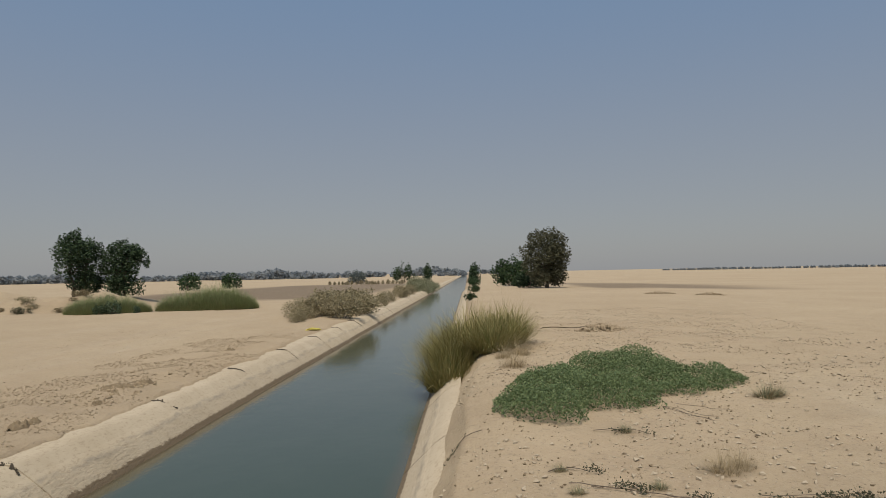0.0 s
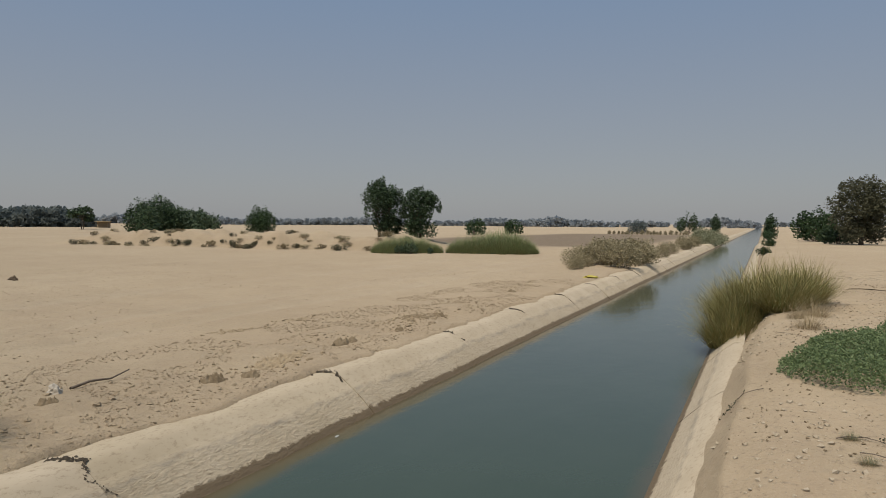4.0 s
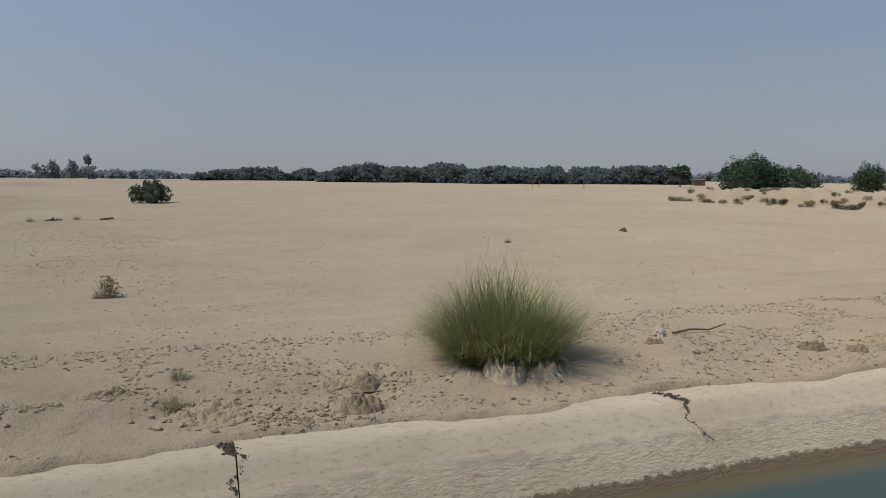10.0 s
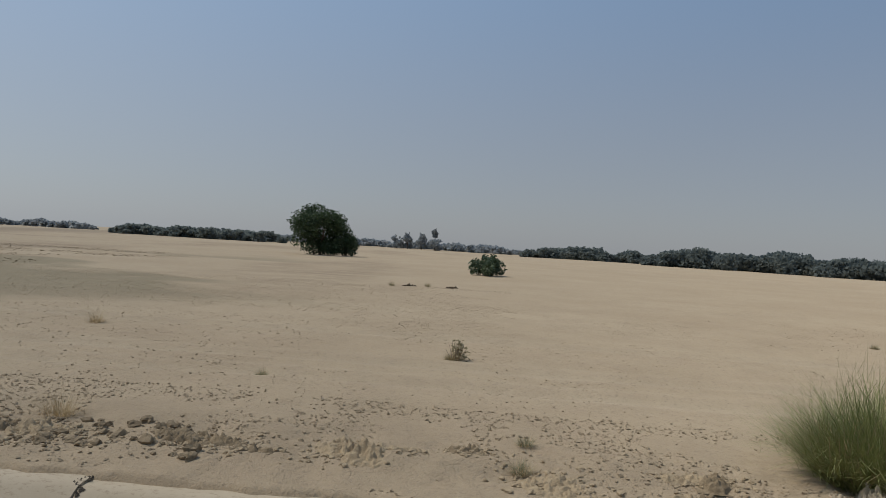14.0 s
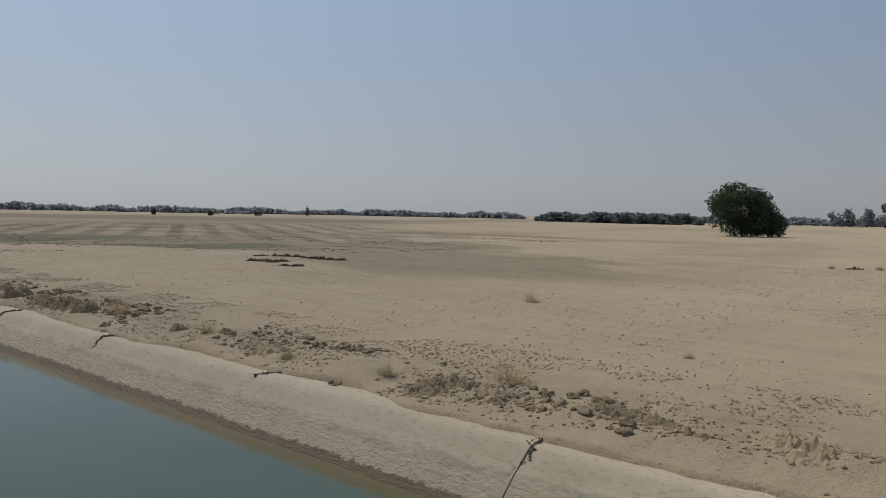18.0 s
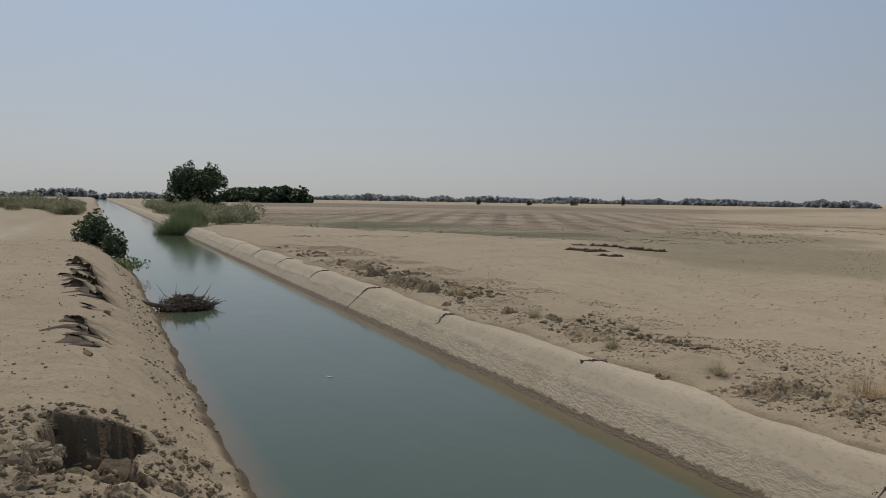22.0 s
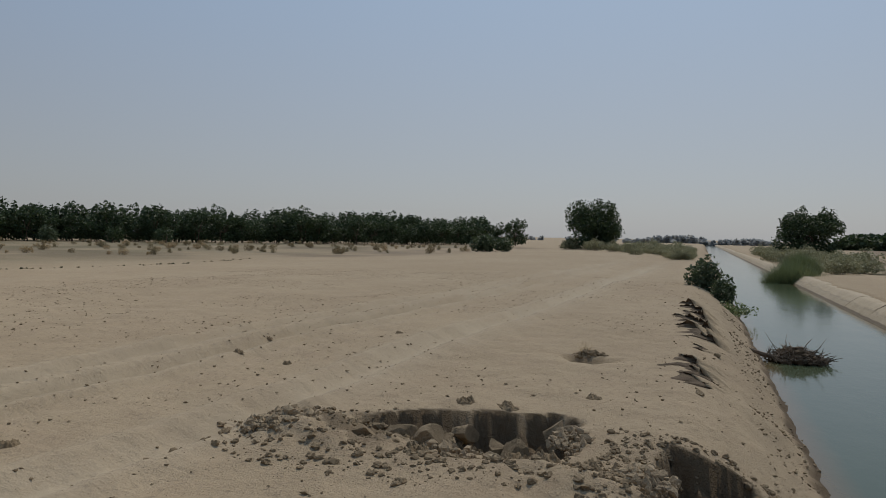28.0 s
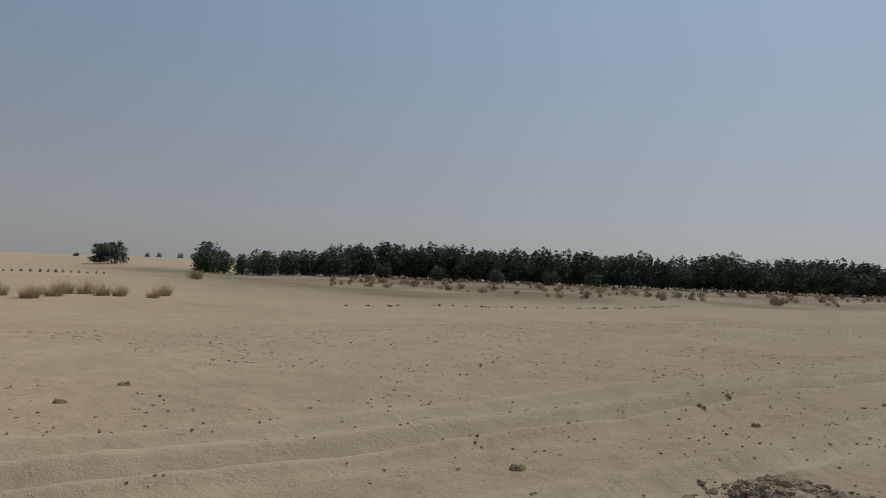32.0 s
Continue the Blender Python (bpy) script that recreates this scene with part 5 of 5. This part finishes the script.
scatter("bank_crumbs", "small dark clods scattered over the bank", "crumbs", spots(26000, -0.9, 20, -30, 3, 0.004, 0.024, clumpy(2.4, -0.1, 53)), 6, MUD, 3)
scatter("bank_pebbles", "pale pebbles scattered over the northern bank", "pebbles", spots(26000, -0.6, 9, 3.0, 30, 0.005, 0.030, clumpy(1.4, -0.16, 54)), 6, CLAY, 4)
ring = spots(3600, 0.5, 4.4, -6.7, -3.9, 0.004, 0.034, lambda p: ((p[:, 0] - 2.5) / 1.6) ** 2 + ((p[:, 1] + 5.2) / 0.9) ** 2 < 1.0 + 0.6 * fbm(p[:, 0], p[:, 1], 0.5, 2, 55))
scatter("pit_rubble", "broken clods round the caved-in hole", "rubble", ring[::2], 8, MUD, 5, True)
scatter("pit_rubble", "smaller crumbs round the caved-in hole", "rubble", ring[1::2], 8, MUD, 15, True)
scatter("dark_crumbs", "small dark crumbs on the northern bank", "crumbs", spots(15000, -0.5, 7, 2.5, 22, 0.004, 0.02, clumpy(0.9, 0.0, 59)), 6, MUD, 10)
ring2 = spots(1500, -0.7, 0.9, -6.3, -4.2, 0.004, 0.034)
scatter("edge_rubble", "broken clods at the caved-in bank edge", "rubble", ring2, 8, MUD, 6, True)

scatter("berm_clods", "dark mud clods in a line behind the lining", "clods", spots(2600, -7.4, -5.95, -27, -2.5, 0.012, 0.07, clumpy(1.1, 0.05, 57)), 8, MUD, 8, True)
scatter("berm_clods", "grey mud clods behind the lining", "clods", spots(700, -7.6, -5.95, 4.5, 24, 0.012, 0.05, clumpy(1.1, 0.1, 58)), 8, CLOD, 9, True)
CLODS = [crust_lump("clod", 600 + 9 * i, (0.20, 0.16, 0.12), MUD) for i in range(5)]
for n, (x, y, s) in enumerate(((-6.4, 9.95, 1.3), (-6.35, 10.2, 0.9), (-6.2, 11.6, 0.7), (-6.4, 13.7, 1.1), (-6.54, 18.8, 1.1), (-6.35, 7.0, 1.2), (-6.1, 7.4, 1.0), (-5.98, 1.54, 1.4), (-6.6, 1.75, 1.3), (-6.9, 5.2, 0.8),
        (-6.2, -13.6, 2.4), (-6.3, -14.1, 1.6), (-6.15, -16.6, 2.6), (-6.35, -17.2, 2.2), (-6.5, -18.4, 2.0), (-6.6, -20.5, 1.8), (-6.3, -10.6, 1.2), (-5.75, -6.3, 1.0), (-6.4, -9.4, 1.0), (-6.2, -5.2, 1.5), (-6.5, -4.9, 1.0), (-5.75, -11.9, 0.8), (-5.6, -11.6, 0.6))):
    tagged(copy := new("soil_clod", CLODS[n % 5]), "dark dried mud clod behind the canal lining", "clod", "mud clods")
    s *= 0.62
    copy.matrix_world = pose(x, y, height(x, y) + 0.02 * s, 0, 0, 67 * n)
    copy.scale = (s, s * 1.2, s)
for n, (x, y, s) in enumerate(((4.93, -4.02, 0.6), (5.67, -7.73, 0.5), (4.94, -7.72, 0.45), (4.67, -10.5, 0.5), (10.0, -2.05, 0.6), (9.1, -1.2, 0.6), (1.49, -5.33, 1.0), (1.2, -5.15, 0.8), (1.19, -7.39, 0.6), (0.9, -5.0, 0.9), (2.4, -5.6, 1.3), (2.65, -5.75, 1.0), (2.2, -5.2, 0.9), (1.9, -6.75, 0.8), (2.3, -6.7, 0.7), (1.62, -5.9, 1.2), (0.05, -4.5, 0.7), (-0.3, -4.9, 0.7), (0.5, -4.6, 0.6), (3.1, -5.3, 0.8), (3.4, -5.0, 0.6), (5.9, -8.6, 0.4), (6.2, -9.2, 0.4))):
    tagged(copy := new("soil_clod", CLODS[n % 5]), "dark dried mud clod on the sandy bank", "clod", "mud clods")
    s *= 0.62
    copy.matrix_world = pose(x, y, height(x, y) + 0.02 * s, 0, 0, 67 * n)
    copy.scale = (s, s * 1.2, s)


# crusted mud ridges and the mound under the big grass clump
loose = []
for n, (x, y, l, w, h, turn) in enumerate(((-6.45, -2.85, 0.62, 0.14, 0.10, 80), (-6.5, -1.5, 0.36, 0.2, 0.13, 60), (-6.7, -1.1, 0.2, 0.12, 0.08, 100), (-6.9, -0.4, 0.25, 0.12, 0.09, 90), (-6.25, 0.3, 0.45, 0.2, 0.09, 40), (-6.5, -4.5, 0.35, 0.2, 0.11, 70), (-6.25, -5.2, 0.5, 0.3, 0.10, 20), (-6.05, 1.5, 0.22, 0.14, 0.10, 60), (-6.65, 1.7, 0.36, 0.10, 0.08, 80), (-5.95, 0.85, 0.3, 0.1, 0.05, 70), (-8.9, 10.3, 0.4, 0.10, 0.05, 75), (-8.8, 12.0, 0.3, 0.09, 0.05, 75), (-6.5, 12.9, 0.7, 0.2, 0.08, 80), (-6.3, 8.2, 0.5, 0.16, 0.08, 85), (-6.3, -8.4, 0.5, 0.25, 0.10, 80), (-6.2, -15.0, 0.9, 0.3, 0.14, 85), (-6.5, -19.5, 1.2, 0.3, 0.14, 85))):
    heap = tagged(new("mud_crust", crust_lump("mud_crust", 400 + 9 * n, (l * 1.1, w * 1.25, h * 0.78), CRUST if n % 3 else MUD, (x, y), turn)), "crumbled ridge of dried mud behind the lining", "mud ridge", "mud crusts")
    heap.matrix_world = pose(x, y, height(x, y) - 0.012, 0, 0, turn)
    q = rg.normal(size=(int(260 * (l + w)), 2)) * np.array([l, w * 1.3]) * 0.75
    c, d = math.cos(radians(turn)), math.sin(radians(turn))
    loose.append(np.column_stack([x + c * q[:, 0] - d * q[:, 1], y + d * q[:, 0] + c * q[:, 1], 0.006 + 0.026 * rg.uniform(0, 1, len(q)) ** 2.5]))
loose = np.concatenate(loose)
scatter("crust_crumbs", "broken crumbs round the dried mud ridges", "crumbs", loose[loose[:, 0] < -5.75], 8, CRUST, 13, True)
for n, (x, y, s) in enumerate(((-6.38, 3.06, 0.22), (-6.30, 3.50, 0.20), (-6.50, 2.75, 0.10))):
    heap = tagged(new("clay_mound", crust_lump("clay_mound", 800 + 9 * n, (s * 1.15, s * 1.0, s * 0.75), CLAY)), "pale crumbly clay mound at the grass clump", "clay mound", "clay mounds")
    heap.matrix_world = pose(x, y, height(x, y) - 0.02, 0, 0, 40 * n)
# slabs of dried mud on the plain
for n, (x, y, l, h) in enumerate(((-17.1, -23.1, 0.34, 0.13), (-17.3, -22.7, 0.40, 0.15), (-17.7, -22.3, 0.30, 0.12), (-17.2, -22.2, 0.22, 0.09), (-16.35, -20.4, 0.26, 0.10), (-16.6, -20.0, 0.24, 0.09), (-19.4, -25.8, 0.25, 0.08), (-19.8, -25.2, 0.22, 0.08), (-20.0, -24.8, 0.2, 0.1), (-20.2, -24.3, 0.22, 0.09), (-20.0, -23.6, 0.16, 0.08), (-19.95, -22.9, 0.26, 0.12), (-19.95, -22.45, 0.2, 0.13), (-20.05, -22.05, 0.24, 0.12), (-20.2, -21.6, 0.22, 0.11), (-22.6, 15.5, 0.4, 0.1), (-33.5, -5.0, 0.3, 0.08), (-33.9, -3.0, 0.35, 0.08))):
    slab = tagged(new("mud_slab", rubble_mesh("mud_slab", 650 + n, l * 1.35, 0.12, h * 0.8, 60, 0.042, EARTH)), "dark broken mud slab on the open sand", "mud slab", "mud slabs")
    slab.matrix_world = pose(x, y, height(x, y) - 0.01, 0, 0, 128 + 9 * (n % 4))
tagged(stone := new("white_stone", lump_mesh(61, (0.11, 0.09, 0.09), 1.0, STONE)), "pale rounded stone beside a dry stick", "stone")
stone.matrix_world = pose(-7.35, 5.62, height(-7.35, 5.62) + 0.03)
stone.scale = (0.7, 0.7, 0.7)
tagged(rag := new("yellow_rag", lump_mesh(62, (0.30, 0.16, 0.07), 1.0, RAG)), "crumpled yellow rag lying beside the canal", "rag")
rag.matrix_world = pose(-5.95, 25.85, height(-5.95, 25.85) + 0.02, 0, 0, 60)


def stick(name, label, line, r):
    v, f = tube([(x, y, height(x, y) + 0.02 + dz) for x, y, dz in line], [r * (1 - 0.6 * i / (len(line) - 1)) for i in range(len(line))], 6)
    return tagged(new(name, make_mesh(name, v, f, STICK)), label, "stick")


stick("dry_stick", "thin dry branch lying on the sand", ((-7.4, 5.85, 0), (-7.45, 6.15, 0.03), (-7.4, 6.4, 0.02), (-7.55, 6.8, 0.05)), 0.018)
stick("dry_stick", "short dry twig at the canal joint", ((-5.6, 8.0, 0.03), (-5.45, 8.25, 0.05), (-5.25, 8.4, 0.02)), 0.014)


def debris():
    rng = np.random.default_rng(300)
    ob = thing("branch_debris", "heap of dead branches caught in the canal", "driftwood", (-1.66, -16.4, 0.0))
    ob.scale = (1.05, 1.0, 1.15)
    part("mud_heap", rubble_mesh("mud_heap", 63, 0.55, 0.36, 0.24, 240, 0.06, EARTH), ob)
    pieces = []
    for i in range(300):
        a, q = rng.uniform(0, 6.28), math.sqrt(rng.uniform(0, 1))
        p = Vector((q * 0.6 * math.cos(a), q * 0.42 * math.sin(a), 0.24 * (1 - q) + 0.02))
        d = Vector((rng.normal(), rng.normal(), abs(rng.normal()) * 0.35)).normalized() * rng.uniform(0.08, 0.30)
        pieces.append(tube([p, p + d * 0.5 + Vector((0, 0, 0.02)), p + d], [0.012, 0.009, 0.004], 4))
    for i in range(4):
        p = Vector((rng.uniform(-0.3, 0.5), rng.uniform(-0.2, 0.2), 0.1))
        pieces.append(tube([p, p + Vector((rng.uniform(-0.3, 0.3), rng.uniform(-0.2, 0.2), rng.uniform(0.2, 0.42)))], [0.011, 0.003], 4))
    pieces.append(tube([(0.2, 0.1, 0.05), (0.6, 0.1, 0.12), (0.9, 0.0, 0.2)], [0.05, 0.04, 0.03], 6))
    v, f = join(pieces)
    part("branches", make_mesh("branches", v, f, STICK), ob)


debris()

# dark mounds on the north-eastern sand
for n, (x, y, l) in enumerate(((11.9, 46.6, 1.2), (14.0, 43.3, 1.1), (3.2, 19.5, 0.7))):
    heap = tagged(new("earth_heap", rubble_mesh("earth_heap", 460 + n, l, 0.4, 0.16, 400, 0.045, CLOD)), "low heap of dug earth on the sand", "earth heap", kind="stuff")
    heap.matrix_world = pose(x, y, height(x, y) - 0.02, 0, 0, 8)


# broken blocks of hardened soil in the caved-in holes
def block_mesh(seed, a, b, c):
    """An angular lump of packed soil with flat broken faces."""
    rng = np.random.default_rng(seed)
    bm = bmesh.new()
    bmesh.ops.create_icosphere(bm, subdivisions=3, radius=1)
    cuts = [Vector(rng.normal(size=3)).normalized() for _ in range(10)]
    for v in bm.verts:
        k = 1 + 0.25 * noise.noise(v.co * 1.6 + Vector((seed, seed * 0.7, 0)))
        p = v.co * k
        for d in cuts:
            over = p.dot(d) - 0.46
            if over > 0:
                p = p - d * over
        p *= 1 + 0.07 * noise.noise(p * 5.0 + Vector((0, seed, 0))) + 0.04 * noise.noise(p * 13.0)
        v.co = Vector((p.x * a, p.y * b, p.z * c))
    me = bpy.data.meshes.new("soil_block")
    bm.to_mesh(me)
    bm.free()
    me.materials.append(MUD)
    return me


for n, (x, y, z, a, b, c, rx, rz) in enumerate(((1.36, -6.28, 0.10, 0.17, 0.13, 0.22, 14, 5), (1.66, -6.18, 0.12, 0.15, 0.12, 0.27, 18, -12), (1.86, -6.26, 0.12, 0.13, 0.11, 0.28, 8, 4), (2.12, -6.2, 0.06, 0.14, 0.22, 0.2, 20, 14), (2.5, -5.75, 0.06, 0.24, 0.18, 0.17, 10, 40), (2.95, -5.65, 0.03, 0.2, 0.16, 0.13, 10, 40), (2.2, -5.6, 0.05, 0.2, 0.15, 0.15, 20, 10), (2.75, -5.35, 0.02, 0.17, 0.13, 0.11, 5, 70), (1.3, -5.75, 0.0, 0.1, 0.09, 0.08, 0, 20), (1.75, -5.6, 0.0, 0.14, 0.1, 0.09, 10, 60), (2.15, -5.65, 0.0, 0.15, 0.12, 0.1, 14, 30), (0.05, -5.65, 0.02, 0.2, 0.12, 0.18, 16, 20), (0.34, -5.5, 0.0, 0.16, 0.14, 0.13, 10, -30), (0.0, -5.2, 0.0, 0.12, 0.1, 0.08, 0, 50),
        (0.2, -8.3, 0.0, 0.1, 0.07, 0.07, 10, 30), (-0.02, -11.4, 0.0, 0.12, 0.08, 0.09, 12, 40))):
    blk = tagged(new("soil_block", block_mesh(n + 1, a, b, c)), "broken block of hardened soil on the caved-in bank", "soil block", "soil blocks")
    blk.matrix_world = pose(x, y, height(x, y) + 0.6 * z, rx, 0, rz)
for n, (x, y, l, w, h, turn) in enumerate(((1.62, -10.05, 0.26, 0.10, 0.09, 0), (1.5, -6.2, 0.4, 0.2, 0.10, 0), (2.4, -6.05, 0.45, 0.25, 0.14, 10), (3.0, -5.65, 0.5, 0.3, 0.13, 30), (2.1, -5.5, 0.55, 0.22, 0.08, 0), (3.3, -5.2, 0.4, 0.25, 0.09, 40), (1.15, -5.9, 0.2, 0.3, 0.10, 0), (0.2, -5.6, 0.25, 0.2, 0.10, 0), (0.55, -5.1, 0.25, 0.3, 0.08, 20))):
    heap = tagged(new("soil_heap", rubble_mesh("soil_heap", 480 + n, l, w, h, 260, 0.028, MUD if n < 4 else CLOD)), "crumbled dark soil in the caved-in bank", "soil heap", kind="stuff")
    heap.matrix_world = pose(x, y, height(x, y) - 0.02, 0, 0, turn)

# stones and clods along the waterline of the near bank, dead vines on its top
shore = spots(5200, -1.2, -0.35, -34, 1.0, 0.005, 0.034, clumpy(0.9, 0.0, 56))
scatter("shore_rubble", "dark stones and clods along the waterline", "rubble", shore, 8, MUD, 7)
for n in range(7):
    a, x, y = random.uniform(-0.5, 0.5), random.uniform(0.6, 1.9), random.uniform(4.7, 5.9)
    line = []
    for k in range(6):
        line.append((x, y, random.uniform(0.0, 0.02)))
        a += random.uniform(-0.35, 0.35)
        x, y = x + 0.12 * math.cos(a), y + 0.12 * math.sin(a)
    stick("dead_vine", "thin dead vine lying on the bank", line, 0.004)


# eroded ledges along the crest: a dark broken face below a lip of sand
def scarp(seed, x0, y0, x1, y1, tall, north=True):
    rng = np.random.default_rng(seed)
    n, v, f = 30, [], []
    run = Vector((x1 - x0, y1 - y0, 0))
    front = Vector((-run.y, run.x, 0)).normalized()
    if (front.y < 0) == north:
        front = -front
    for i in range(n + 1):
        t = i / n
        jag = 0.22 * min(1, 3 * t) * float(fbm(np.array([t * run.length]), np.array([seed * 3.1]), 0.35, 4, seed, 0.7)[0])
        p = Vector((x0, y0, 0)) + run * t + front * jag
        h = 0.85 * tall * min(1, 0.15 + 1.1 * t, 6 * t, 7 * (1 - t)) * (0.8 + 1.8 * float(fbm(np.array([t * run.length]), np.array([seed * 1.7]), 0.22, 4, seed + 5, 0.8)[0]))
        h = max(0.55 * h, 0.0)
        w = (0.01 + 1.9 * tall * t) * min(1, 5 * t, 6 * (1 - t)) * (1.0 + 1.8 * float(fbm(np.array([t * run.length]), np.array([seed * 2.3]), 0.16, 2, seed + 9, 0.8)[0]))
        for out, up in ((w, 0.002), (0.6 * w, 0.018), (0.05, 0.022), (-0.04 * rng.uniform(0.3, 1.4), 0.6 * h), (0.03, h), (-0.06, h * 0.9), (-0.2, h * 0.5), (-0.45, -0.012)):
            q = p + front * out
            v.append((q.x, q.y, height(q.x, q.y) + up))
    for i in range(n):
        f += [(i * 8 + c, (i + 1) * 8 + c, (i + 1) * 8 + c + 1, i * 8 + c + 1) for c in range(7)]
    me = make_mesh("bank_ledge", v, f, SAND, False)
    # the four front strips get the dark earth colour, the rest stays sand
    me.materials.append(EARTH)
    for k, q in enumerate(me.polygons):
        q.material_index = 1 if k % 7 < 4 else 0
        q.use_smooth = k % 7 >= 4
    return tagged(new("bank_ledge", me), "eroded sand ledge with a dark broken face", "eroded ledge", "ledges on the bank crest")


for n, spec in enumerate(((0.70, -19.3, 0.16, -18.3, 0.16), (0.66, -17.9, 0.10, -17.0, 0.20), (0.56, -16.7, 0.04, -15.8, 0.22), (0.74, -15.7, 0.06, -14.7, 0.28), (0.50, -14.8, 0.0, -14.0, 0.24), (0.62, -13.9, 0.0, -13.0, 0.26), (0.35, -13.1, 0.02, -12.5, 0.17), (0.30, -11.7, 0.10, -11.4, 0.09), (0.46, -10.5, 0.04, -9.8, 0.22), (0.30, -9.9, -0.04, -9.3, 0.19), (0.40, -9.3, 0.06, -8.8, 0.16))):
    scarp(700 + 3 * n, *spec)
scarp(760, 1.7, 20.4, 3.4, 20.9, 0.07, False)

# what floats on the water
for n, (x, y, l) in enumerate(((-4.69, 7.21, 0.045), (-2.77, -9.58, 0.05))):
    tagged(fleck := new("floating_leaf" if n == 0 else "foam_fleck", lump_mesh(80 + n, (l, l * 0.35, 0.006), 1.0, FOAM, "fleck", 2)), "pale fleck floating on the canal water", "fleck", "flecks on the water")
    fleck.matrix_world = pose(x, y, 0.003, 0, 0, 100 + 20 * n)
